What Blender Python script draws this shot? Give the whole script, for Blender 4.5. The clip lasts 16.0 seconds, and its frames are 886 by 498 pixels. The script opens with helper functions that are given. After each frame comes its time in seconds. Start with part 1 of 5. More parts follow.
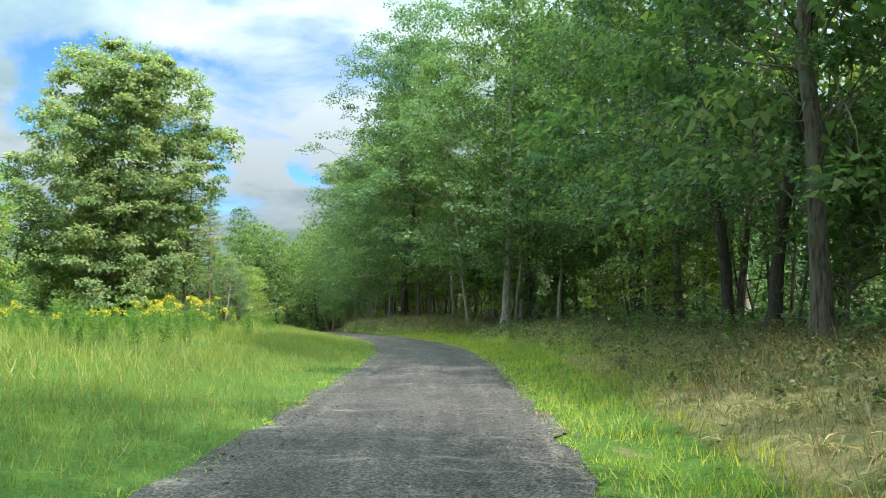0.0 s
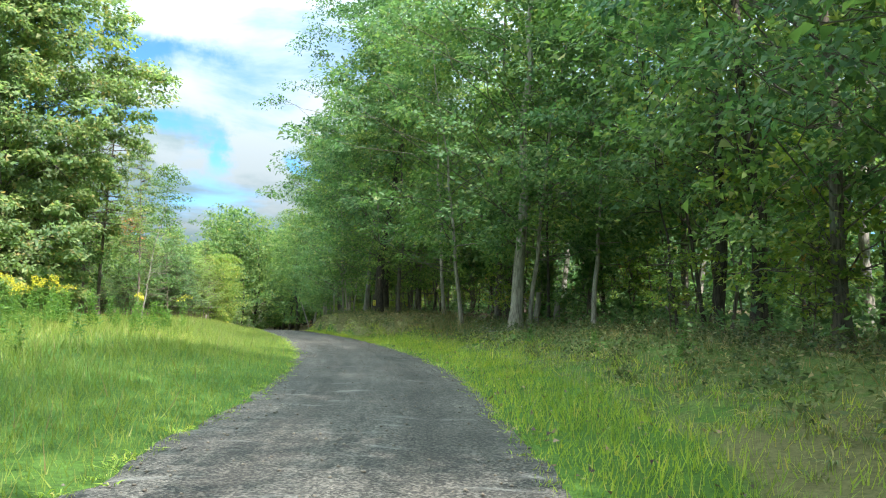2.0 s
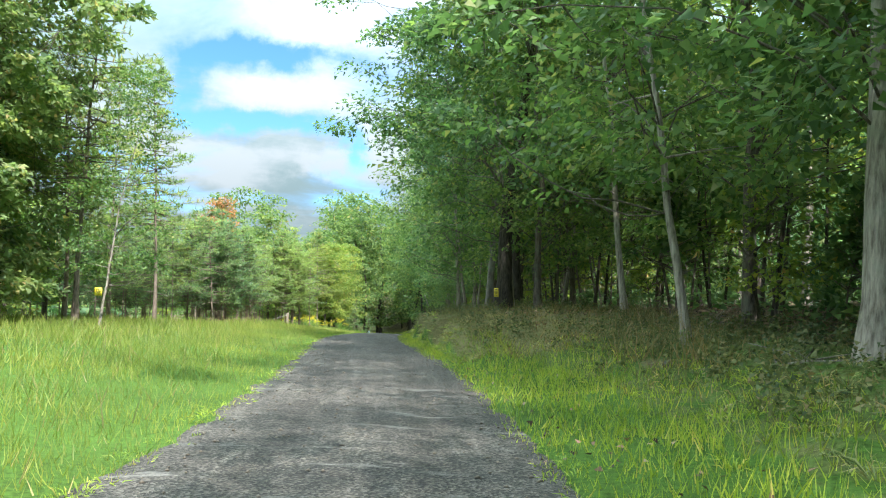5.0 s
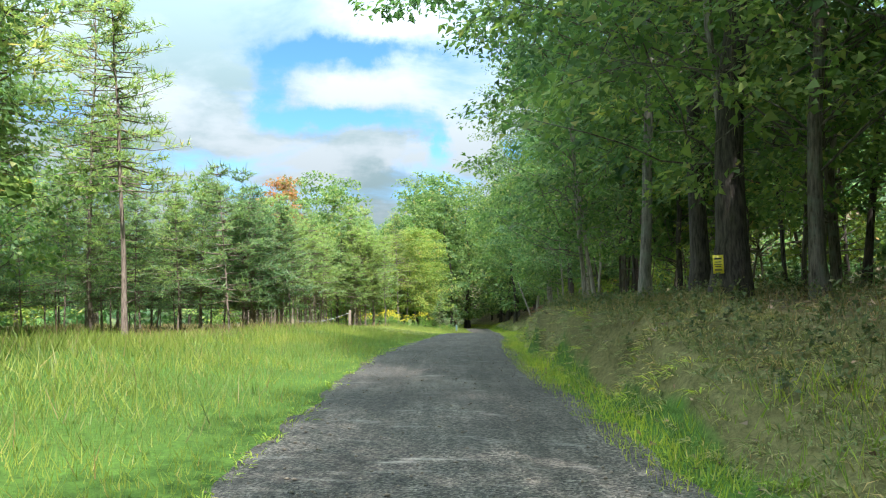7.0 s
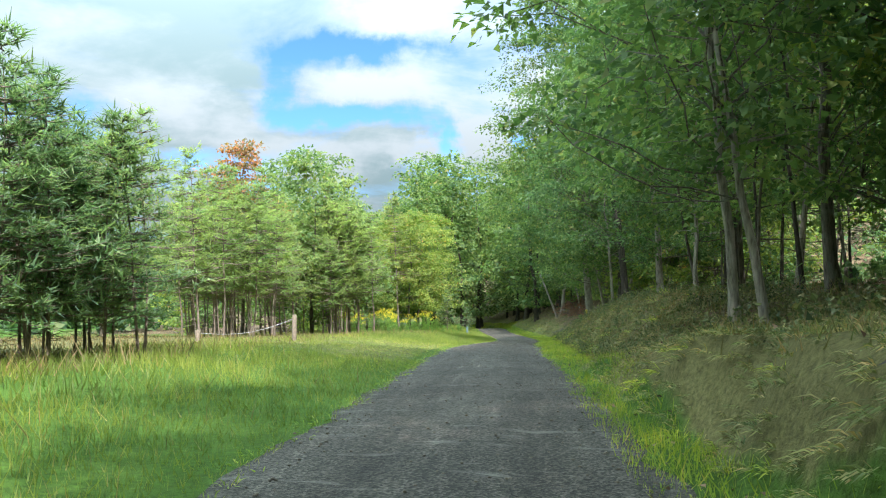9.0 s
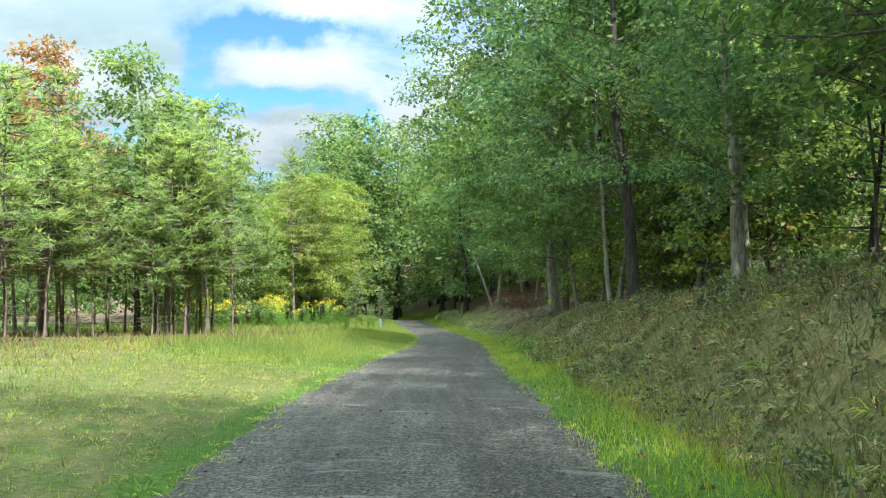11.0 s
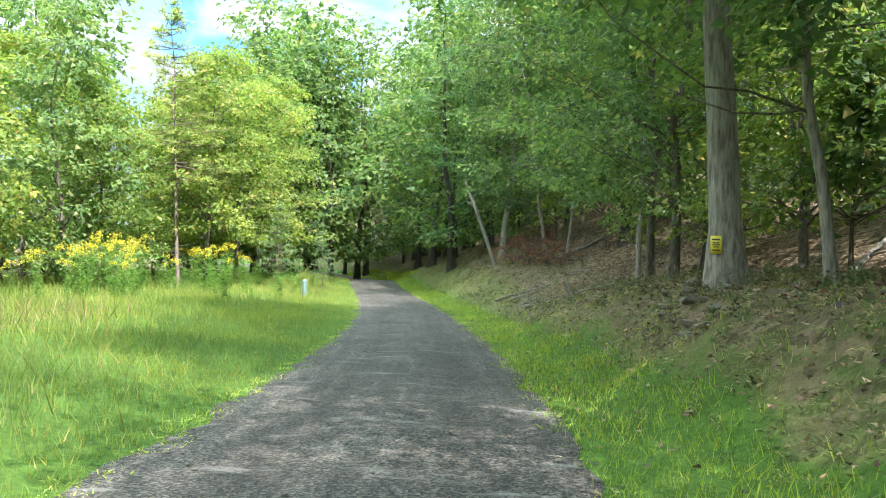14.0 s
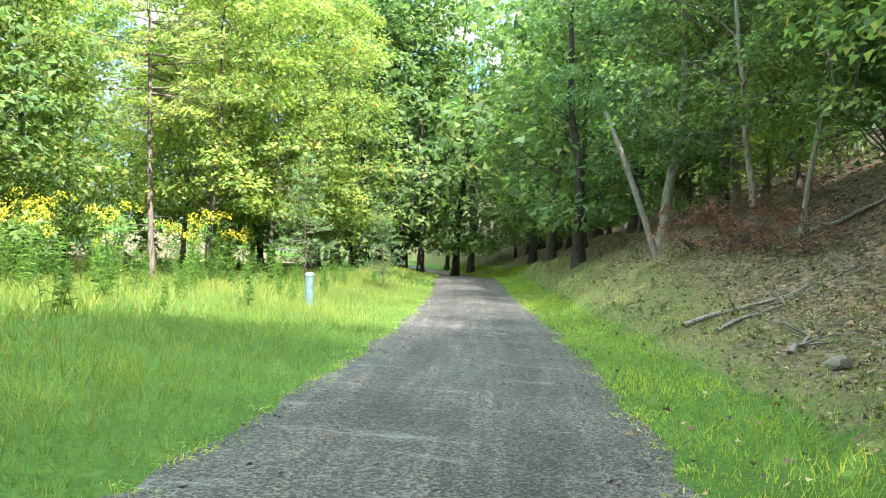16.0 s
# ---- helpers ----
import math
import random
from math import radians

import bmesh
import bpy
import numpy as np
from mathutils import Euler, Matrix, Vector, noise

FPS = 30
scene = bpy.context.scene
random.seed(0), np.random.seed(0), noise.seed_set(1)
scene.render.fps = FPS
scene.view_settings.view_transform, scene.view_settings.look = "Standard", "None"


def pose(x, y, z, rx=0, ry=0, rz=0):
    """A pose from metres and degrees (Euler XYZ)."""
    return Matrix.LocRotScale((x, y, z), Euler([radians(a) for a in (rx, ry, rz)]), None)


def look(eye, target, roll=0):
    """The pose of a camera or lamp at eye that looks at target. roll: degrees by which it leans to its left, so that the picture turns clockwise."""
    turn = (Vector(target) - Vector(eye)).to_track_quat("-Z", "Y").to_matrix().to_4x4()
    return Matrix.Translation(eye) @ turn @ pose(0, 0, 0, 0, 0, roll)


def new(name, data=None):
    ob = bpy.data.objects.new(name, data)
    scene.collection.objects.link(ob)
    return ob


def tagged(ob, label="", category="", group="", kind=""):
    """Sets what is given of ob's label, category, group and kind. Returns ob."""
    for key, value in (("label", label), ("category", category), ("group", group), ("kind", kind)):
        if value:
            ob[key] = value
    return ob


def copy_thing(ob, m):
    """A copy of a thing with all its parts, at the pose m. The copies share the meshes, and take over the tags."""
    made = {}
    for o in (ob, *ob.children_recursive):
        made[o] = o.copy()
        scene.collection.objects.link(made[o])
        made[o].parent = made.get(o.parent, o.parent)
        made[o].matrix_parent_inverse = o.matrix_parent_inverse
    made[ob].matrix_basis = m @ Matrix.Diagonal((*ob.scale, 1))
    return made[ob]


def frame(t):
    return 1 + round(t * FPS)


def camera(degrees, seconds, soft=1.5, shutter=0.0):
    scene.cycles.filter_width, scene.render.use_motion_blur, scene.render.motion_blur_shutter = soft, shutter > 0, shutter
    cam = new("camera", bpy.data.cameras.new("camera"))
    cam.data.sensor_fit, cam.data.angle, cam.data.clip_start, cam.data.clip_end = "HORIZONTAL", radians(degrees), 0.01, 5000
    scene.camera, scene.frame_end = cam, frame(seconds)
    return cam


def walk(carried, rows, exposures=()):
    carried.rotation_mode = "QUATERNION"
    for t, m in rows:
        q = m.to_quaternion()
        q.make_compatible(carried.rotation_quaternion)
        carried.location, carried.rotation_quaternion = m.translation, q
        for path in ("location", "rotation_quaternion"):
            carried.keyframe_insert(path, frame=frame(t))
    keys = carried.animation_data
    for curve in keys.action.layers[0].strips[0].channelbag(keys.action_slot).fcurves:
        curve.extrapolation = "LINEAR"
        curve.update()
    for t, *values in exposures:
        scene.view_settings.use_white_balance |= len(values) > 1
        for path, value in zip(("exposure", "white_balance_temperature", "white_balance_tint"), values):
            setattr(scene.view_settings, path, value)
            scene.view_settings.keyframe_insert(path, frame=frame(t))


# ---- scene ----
cam = camera(56.0, 16.0, soft=1.1)
ROWS = [
    (0, 0.00, 0.00, 1.456, 94.28, -0.84, -0.00),
    (0.5, 0.10, 3.81, 1.452, 94.22, -1.12, -0.43),
    (1, 0.22, 7.55, 1.454, 94.23, -1.44, -0.62),
    (1.5, 0.35, 11.25, 1.458, 94.18, -1.78, -0.61),
    (2, 0.47, 14.93, 1.460, 94.03, -2.07, -0.36),
    (2.5, 0.54, 18.57, 1.464, 93.91, -2.14, 0.37),
    (3, 0.51, 22.10, 1.464, 93.72, -2.06, 1.85),
    (3.5, 0.40, 25.62, 1.463, 93.51, -1.75, 3.66),
    (4, 0.22, 29.20, 1.456, 93.50, -1.51, 4.91),
    (4.5, -0.09, 32.85, 1.440, 93.59, -1.39, 7.53),
    (5, -0.59, 36.54, 1.411, 93.27, -1.15, 9.11),
    (5.2, -0.83, 38.04, 1.399, 93.20, -1.05, 9.89),
    (7.3, -4.96, 54.16, 1.266, 92.39, 0.99, 15.48),
    (7.5, -5.37, 55.91, 1.244, 92.29, 1.09, 15.69),
    (8, -6.42, 60.32, 1.185, 92.14, 1.34, 15.98),
    (8.2, -6.85, 62.10, 1.158, 92.17, 1.42, 16.04),
    (10.3, -11.82, 82.31, 0.611, 92.10, 0.21, 12.26),
    (10.5, -12.20, 84.23, 0.539, 91.93, 0.23, 10.97),
    (11, -13.15, 89.03, 0.352, 91.33, 0.24, 10.32),
    (11.5, -14.03, 93.83, 0.158, 89.82, -0.04, 9.48),
    (12, -14.83, 98.64, -0.043, 89.33, -0.48, 8.83),
    (12.5, -15.63, 103.44, -0.282, 89.13, -0.76, 8.54),
    (13, -16.38, 108.22, -0.576, 88.97, -0.75, 8.28),
    (13.5, -17.08, 112.94, -0.895, 88.69, -0.68, 8.50),
    (14, -17.77, 117.67, -1.211, 88.48, -0.76, 9.14),
    (14.5, -18.46, 122.40, -1.531, 88.35, -1.02, 10.54),
    (15, -19.20, 127.12, -1.854, 88.21, -1.10, 12.64),
    (15.5, -20.02, 131.87, -2.168, 88.07, -1.14, 14.38),
    (16, -20.93, 136.62, -2.472, 88.21, -1.41, 17.39),
]
walk(cam, [(t, pose(x, y, z, rx, ry, rz)) for t, x, y, z, rx, ry, rz in ROWS],
     exposures=[(t, stops, 6050, tint) for t, stops, tint in ((0, 0.98, 16), (2, 1.28, 16), (3, 1.58, 16), (4, 1.48, 17), (8, 1.22, 19), (10.5, 1.18, 19), (12, 1.52, 20), (13, 1.56, 20), (13.5, 1.52, 20), (14, 1.74, 20), (14.5, 1.85, 20), (16, 2.0, 20))])

# ---------------------------------------------------------------- daylight: broken cloud, sun behind, over the wood
SUN_EL, SUN_AZ = 54.0, 142.0          # degrees up, degrees clockwise from +y
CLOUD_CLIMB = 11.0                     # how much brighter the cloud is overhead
sun_dir = Vector((math.sin(radians(SUN_AZ)) * math.cos(radians(SUN_EL)),
                  math.cos(radians(SUN_AZ)) * math.cos(radians(SUN_EL)), math.sin(radians(SUN_EL))))
sun = new("sun", bpy.data.lights.new("sun", "SUN"))
sun.data.energy, sun.data.angle, sun.data.color = 5.0, radians(0.6), (1.0, 0.97, 0.88)
sun.matrix_world = look(sun_dir * 300, (0, 0, 0))


def sky():
    """Blue sky with a broken layer of cloud: a grey deck high on one side, two blue gaps, white heaps low over the lane."""
    world = bpy.data.worlds.new("sky")
    scene.world = world
    world.use_nodes = True
    nt = world.node_tree
    N, L = nt.nodes, nt.links
    N.clear()
    out, back = N.new("ShaderNodeOutputWorld"), N.new("ShaderNodeBackground")
    back.inputs["Strength"].default_value = 0.1
    air = N.new("ShaderNodeTexSky")
    air.sky_type, air.sun_disc = "NISHITA", False
    air.sun_elevation, air.sun_rotation = radians(SUN_EL), radians(SUN_AZ)
    air.air_density, air.dust_density, air.ozone_density = 1.0, 0.25, 3.5
    coord, split = N.new("ShaderNodeTexCoord"), N.new("ShaderNodeSeparateXYZ")
    L.new(coord.outputs["Generated"], split.inputs[0])

    def put(node, key, v):
        if hasattr(v, "is_output"):
            L.new(v, node.inputs[key])
        else:
            node.inputs[key].default_value = v

    def calc(op, a, b=0.0, c=0.0):
        m = N.new("ShaderNodeMath")
        m.operation = op
        for key, v in enumerate((a, b, c)):
            put(m, key, v)
        return m.outputs[0]

    def vec(op, a, b=(0, 0, 0), want="Vector"):
        m = N.new("ShaderNodeVectorMath")
        m.operation = op
        put(m, 0, a)
        put(m, 1, b)
        return m.outputs[want]

    def noise_tex(where, scale, detail, rough, warp=0.0, key=0):
        n = N.new("ShaderNodeTexNoise")
        for name, v in (("Scale", scale), ("Detail", detail), ("Roughness", rough), ("Distortion", warp)):
            n.inputs[name].default_value = v
        L.new(where, n.inputs["Vector"])
        return n.outputs[key]

    def ramp(a, b, source):
        r = N.new("ShaderNodeMapRange")
        r.interpolation_type = "SMOOTHSTEP"
        put(r, "Value", source)
        put(r, "From Min", a)
        put(r, "From Max", b)
        return r.outputs[0]

    # a cloud layer seen in perspective, for the ragged grain of all clouds
    low = calc("MAXIMUM", calc("ADD", split.outputs["Z"], 0.16), 0.05)
    flat = vec("ADD", vec("DIVIDE", coord.outputs["Generated"], low), (3.1, 1.7, 0))
    # bearing and height in degrees, pushed about by noise, for the larger cloud forms
    bearing = calc("MULTIPLY", calc("ARCTAN2", split.outputs["X"], split.outputs["Y"]), 57.3)
    height = calc("MULTIPLY", calc("ARCSINE", split.outputs["Z"]), 57.3)
    spot = N.new("ShaderNodeCombineXYZ")
    L.new(bearing, spot.inputs[0])
    L.new(height, spot.inputs[1])
    push = vec("SUBTRACT", noise_tex(coord.outputs["Generated"], 16, 7, 0.62, 0, 1), (0.5, 0.5, 0.5))
    spot = vec("ADD", spot.outputs[0], vec("MULTIPLY", push, (9.0, 3.2, 0)))

    def forms(total, rows):
        for az, el, wide, tall, amount in rows:
            d = vec("MULTIPLY", vec("SUBTRACT", spot, (az, el, 0)), (1 / wide, 1 / tall, 0))
            bell = calc("EXPONENT", calc("MULTIPLY", vec("DOT_PRODUCT", d, d, "Value"), -1.0))
            total = calc("MULTIPLY_ADD", bell, amount, total)
        return total

    thick = forms(noise_tex(flat, 1.7, 10, 0.55, 0.3), (
        (-22, 12, 26, 11, 0.10),
        (-22.0, 15.8, 4.8, 1.0, -0.42), (-22.0, 11.5, 5.6, 0.95, -0.40), (-27.0, 13.4, 1.6, 2.0, -0.20),
        (-15.8, 9.8, 1.3, 1.6, -0.26), (-9.2, 8.8, 1.4, 0.8, -0.36), (-42, 11.5, 4.0, 1.5, -0.28), (-31, 8.6, 4.0, 0.6, -0.2)))
    cover = ramp(0.27, 0.55, thick)
    dim = forms(noise_tex(flat, 2.3, 9, 0.58, 0.2), (
        (-31, 18.5, 6.5, 3.4, 0.20), (-41, 16.5, 6, 3, 0.14), (-18.3, 6.9, 2.0, 1.1, 0.24), (-14, 5.0, 3.5, 0.9, 0.10), (-15, 20.8, 2, 1.2, 0.2),
        (-20.5, 13.5, 4.2, 0.9, -0.30), (-14, 17.5, 6, 3.0, -0.30), (-12.5, 11, 3.6, 3.0, -0.30), (-16.8, 8.7, 2.8, 1.0, -0.42),
        (-24.5, 8.6, 3.2, 1.2, -0.30), (-31, 11.2, 4.5, 1.8, -0.22), (-7, 15, 5, 5, -0.3)))
    shade = ramp(0.26, 0.66, dim)
    body = N.new("ShaderNodeMix")
    body.data_type = "RGBA"
    body.inputs["A"].default_value, body.inputs["B"].default_value = (2.95, 3.4, 3.3, 1), (1.62, 2.3, 2.25, 1)
    L.new(shade, body.inputs["Factor"])
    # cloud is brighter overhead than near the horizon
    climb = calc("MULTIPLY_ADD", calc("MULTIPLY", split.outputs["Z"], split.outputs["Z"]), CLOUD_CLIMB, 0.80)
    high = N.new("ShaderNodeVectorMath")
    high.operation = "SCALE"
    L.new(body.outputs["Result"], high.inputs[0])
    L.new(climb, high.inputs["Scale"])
    deep = N.new("ShaderNodeMix")
    deep.data_type, deep.blend_type = "RGBA", "MULTIPLY"
    deep.inputs["Factor"].default_value, deep.inputs["B"].default_value = 1.0, (0.53, 0.85, 1.06, 1)
    L.new(air.outputs[0], deep.inputs["A"])
    mix = N.new("ShaderNodeMix")
    mix.data_type = "RGBA"
    L.new(cover, mix.inputs["Factor"])
    L.new(deep.outputs["Result"], mix.inputs["A"])
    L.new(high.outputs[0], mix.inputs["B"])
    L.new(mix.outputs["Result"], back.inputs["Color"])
    L.new(back.outputs[0], out.inputs[0])


sky()

# ---------------------------------------------------------------- materials
def nodes_of(name):
    m = bpy.data.materials.new(name)
    m.use_nodes = True
    nt = m.node_tree
    return m, nt.nodes, nt.links, nt.nodes["Principled BSDF"]


def noise_node(N, L, scale, detail=4, rough=0.55, vector=None, dims=None):
    n = N.new("ShaderNodeTexNoise")
    n.inputs["Scale"].default_value, n.inputs["Detail"].default_value, n.inputs["Roughness"].default_value = scale, detail, rough
    if vector is not None:
        L.new(vector, n.inputs["Vector"])
    return n.outputs[0]


def ramp_node(N, L, source, stops):
    r = N.new("ShaderNodeValToRGB")
    el = r.color_ramp.elements
    while len(el) < len(stops):
        el.new(0.5)
    for e, (p, c) in zip(el, stops):
        e.position, e.color = p, (*c, 1)
    L.new(source, r.inputs[0])
    return r.outputs[0]


def mix_node(N, L, factor, a, b, blend="MIX"):
    m = N.new("ShaderNodeMix")
    m.data_type, m.blend_type = "RGBA", blend
    for key, v in (("Factor", factor), ("A", a), ("B", b)):
        if hasattr(v, "is_output"):
            L.new(v, m.inputs[key])
        elif key == "Factor":
            m.inputs[key].default_value = v
        else:
            m.inputs[key].default_value = (*v, 1)
    return m.outputs["Result"]


def bump_node(N, L, height, strength, distance, bsdf):
    b = N.new("ShaderNodeBump")
    b.inputs["Strength"].default_value, b.inputs["Distance"].default_value = strength, distance
    L.new(height, b.inputs["Height"])
    L.new(b.outputs[0], bsdf.inputs["Normal"])


def leaf_material(name, stops, glow=0.45, rough=0.55, patch=0.5):
    """Leaf or blade: every one takes its own tint, larger patches drift in hue, and light shines through."""
    m, N, L, bsdf = nodes_of(name)
    geo = N.new("ShaderNodeNewGeometry")
    stops = [(at, (r * 1.13, g * 0.97, b + 0.018)) for at, (r, g, b) in stops]
    own = ramp_node(N, L, geo.outputs["Random Per Island"], stops)
    co, info = N.new("ShaderNodeTexCoord"), N.new("ShaderNodeObjectInfo")
    drift = noise_node(N, L, patch, 3, 0.55, co.outputs["Object"])
    tint = ramp_node(N, L, drift, [(0.32, (0.66, 0.76, 0.80)), (0.68, (1.30, 1.18, 0.98))])
    colour = mix_node(N, L, 1.0, own, tint, "MULTIPLY")
    single = ramp_node(N, L, info.outputs["Random"], [(0.0, (0.84, 0.90, 0.94)), (1.0, (1.16, 1.08, 1.0))])
    colour = mix_node(N, L, 1.0, colour, single, "MULTIPLY")
    L.new(colour, bsdf.inputs["Base Color"])
    bsdf.inputs["Roughness"].default_value = rough
    bsdf.inputs["Specular IOR Level"].default_value = 0.25
    trans = N.new("ShaderNodeBsdfTranslucent")
    warm = mix_node(N, L, 1.0, colour, (1.12, 1.22, 0.72), "MULTIPLY")
    L.new(warm, trans.inputs["Color"])
    blend = N.new("ShaderNodeMixShader")
    blend.inputs[0].default_value = glow
    L.new(bsdf.outputs[0], blend.inputs[1])
    L.new(trans.outputs[0], blend.inputs[2])
    L.new(blend.outputs[0], N["Material Output"].inputs["Surface"])
    return m


def bark_material(name, dark, light, scale=1.0, lichen=None):
    m, N, L, bsdf = nodes_of(name)
    co = N.new("ShaderNodeTexCoord")
    mp = N.new("ShaderNodeMapping")
    mp.inputs["Scale"].default_value = (9 * scale, 9 * scale, 1.3 * scale)
    L.new(co.outputs["Object"], mp.inputs[0])
    ridge = noise_node(N, L, 2.2, 7, 0.65, mp.outputs[0])
    colour = ramp_node(N, L, ridge, [(0.36, dark), (0.62, light)])
    if lichen:
        patch = ramp_node(N, L, noise_node(N, L, 1.7, 5, 0.6, co.outputs["Object"]), [(0.5, (0, 0, 0)), (0.62, (0.7, 0.7, 0.7))])
        colour = mix_node(N, L, patch, colour, lichen)
    L.new(colour, bsdf.inputs["Base Color"])
    bsdf.inputs["Roughness"].default_value = 0.92
    bsdf.inputs["Specular IOR Level"].default_value = 0.15
    bump_node(N, L, ridge, 0.9, 0.03, bsdf)
    return m


def plain_material(name, base, worn, scale, rough=0.6, bump=0.3, depth=0.004, metal=0.0):
    m, N, L, bsdf = nodes_of(name)
    co = N.new("ShaderNodeTexCoord")
    n1 = noise_node(N, L, scale, 6, 0.6, co.outputs["Object"])
    L.new(ramp_node(N, L, n1, [(0.38, worn), (0.6, base)]), bsdf.inputs["Base Color"])
    bsdf.inputs["Roughness"].default_value, bsdf.inputs["Metallic"].default_value = rough, metal
    bump_node(N, L, n1, bump, depth, bsdf)
    return m


def ground_material():
    """Soil under the plants: short green sward on the verges and field, brown leaf litter under the trees, dry thatch on the banks."""
    m, N, L, bsdf = nodes_of("ground_cover")
    co = N.new("ShaderNodeTexCoord")
    P = co.outputs["Object"]
    fine, mid, big = noise_node(N, L, 14, 6, 0.7, P), noise_node(N, L, 2.3, 5, 0.6, P), noise_node(N, L, 0.35, 4, 0.5, P)
    sward = mix_node(N, L, mid, ramp_node(N, L, fine, [(0.3, (0.026, 0.055, 0.010)), (0.7, (0.075, 0.16, 0.022))]),
                     ramp_node(N, L, fine, [(0.3, (0.035, 0.065, 0.012)), (0.7, (0.11, 0.19, 0.03))]))
    dead = N.new("ShaderNodeTexVoronoi")
    dead.inputs["Scale"].default_value = 9
    L.new(P, dead.inputs["Vector"])
    grey = N.new("ShaderNodeRGBToBW")
    L.new(dead.outputs["Color"], grey.inputs[0])
    litter = ramp_node(N, L, grey.outputs[0], [(0.2, (0.022, 0.016, 0.010)), (0.5, (0.115, 0.080, 0.047)), (0.85, (0.29, 0.205, 0.125))])
    litter = mix_node(N, L, 0.35, litter, ramp_node(N, L, mid, [(0.3, (0.042, 0.036, 0.02)), (0.7, (0.15, 0.12, 0.07))]))
    thatch = ramp_node(N, L, fine, [(0.3, (0.062, 0.062, 0.022)), (0.7, (0.205, 0.185, 0.075))])

    def attr(name):
        a = N.new("ShaderNodeAttribute")
        a.attribute_name = name
        add = N.new("ShaderNodeMath")
        add.operation = "ADD"
        L.new(a.outputs["Fac"], add.inputs[0])
        sub = N.new("ShaderNodeMath")
        sub.operation = "MULTIPLY_ADD"
        L.new(mid, sub.inputs[0])
        sub.inputs[1].default_value, sub.inputs[2].default_value = 0.8, -0.4
        L.new(sub.outputs[0], add.inputs[1])
        return ramp_node(N, L, add.outputs[0], [(0.35, (0, 0, 0)), (0.65, (1, 1, 1))])

    colour = mix_node(N, L, attr("thatch"), sward, thatch)
    colour = mix_node(N, L, attr("litter"), colour, litter)
    soil = ramp_node(N, L, fine, [(0.3, (0.10, 0.07, 0.042)), (0.7, (0.27, 0.195, 0.125))])
    colour = mix_node(N, L, attr("bare"), colour, soil)
    colour = mix_node(N, L, 0.6, colour, ramp_node(N, L, big, [(0.3, (0.7, 0.7, 0.7)), (0.7, (1.2, 1.2, 1.2))]), "MULTIPLY")
    L.new(colour, bsdf.inputs["Base Color"])
    bsdf.inputs["Roughness"].default_value = 0.95
    bsdf.inputs["Specular IOR Level"].default_value = 0.1
    bump_node(N, L, fine, 0.9, 0.06, bsdf)
    return m


def gravel_material():
    """Dark crushed stone, packed in the wheel tracks, looser and paler between them and at the edges."""
    m, N, L, bsdf = nodes_of("gravel")
    co = N.new("ShaderNodeTexCoord")
    P = co.outputs["Object"]
    uv = N.new("ShaderNodeUVMap")
    uv.uv_map = "lane"
    stones = N.new("ShaderNodeTexVoronoi")
    stones.inputs["Scale"].default_value = 44
    L.new(P, stones.inputs["Vector"])
    grey = N.new("ShaderNodeRGBToBW")
    L.new(stones.outputs["Color"], grey.inputs[0])
    stone = ramp_node(N, L, grey.outputs[0], [(0.15, (0.019, 0.0178, 0.015)), (0.5, (0.050, 0.0458, 0.0372)), (0.85, (0.140, 0.128, 0.105))])
    streak_map = N.new("ShaderNodeMapping")
    streak_map.inputs["Scale"].default_value = (5.0, 0.35, 1)
    L.new(uv.outputs[0], streak_map.inputs[0])
    streak = noise_node(N, L, 1.0, 5, 0.6, streak_map.outputs[0])
    dust = ramp_node(N, L, streak, [(0.35, (0.72, 0.70, 0.68)), (0.55, (0.95, 0.93, 0.91)), (0.72, (1.5, 1.45, 1.4))])
    patch = ramp_node(N, L, noise_node(N, L, 0.5, 5, 0.6, P), [(0.35, (0.75, 0.75, 0.75)), (0.7, (1.25, 1.25, 1.25))])
    colour = mix_node(N, L, 1.0, mix_node(N, L, 1.0, stone, dust, "MULTIPLY"), patch, "MULTIPLY")
    dusty_map = N.new("ShaderNodeMapping")
    dusty_map.inputs["Scale"].default_value = (0.75, 2.6, 1)
    L.new(uv.outputs[0], dusty_map.inputs[0])
    dusty = ramp_node(N, L, noise_node(N, L, 1.0, 6, 0.7, dusty_map.outputs[0]), [(0.57, (0, 0, 0)), (0.70, (0.6, 0.6, 0.6))])
    colour = mix_node(N, L, dusty, colour, (0.24, 0.228, 0.20))
    # finer, darker stone pressed into the two wheel tracks
    across = N.new("ShaderNodeSeparateXYZ")
    L.new(uv.outputs[0], across.inputs[0])
    value = across.outputs[0]
    for op, amount in (("ABSOLUTE", 0.0), ("SUBTRACT", 0.8), ("MULTIPLY", 3.2), ("POWER", 2.0), ("MULTIPLY", -1.0), ("EXPONENT", 0.0), ("MULTIPLY", 0.8)):
        step = N.new("ShaderNodeMath")
        step.operation = op
        L.new(value, step.inputs[0])
        step.inputs[1].default_value = amount
        value = step.outputs[0]
    colour = mix_node(N, L, value, colour, (0.74, 0.72, 0.70), "MULTIPLY")
    L.new(colour, bsdf.inputs["Base Color"])
    bsdf.inputs["Roughness"].default_value = 0.85
    bsdf.inputs["Specular IOR Level"].default_value = 0.3
    bump_node(N, L, stones.outputs["Distance"], 0.8, 0.02, bsdf)
    return m


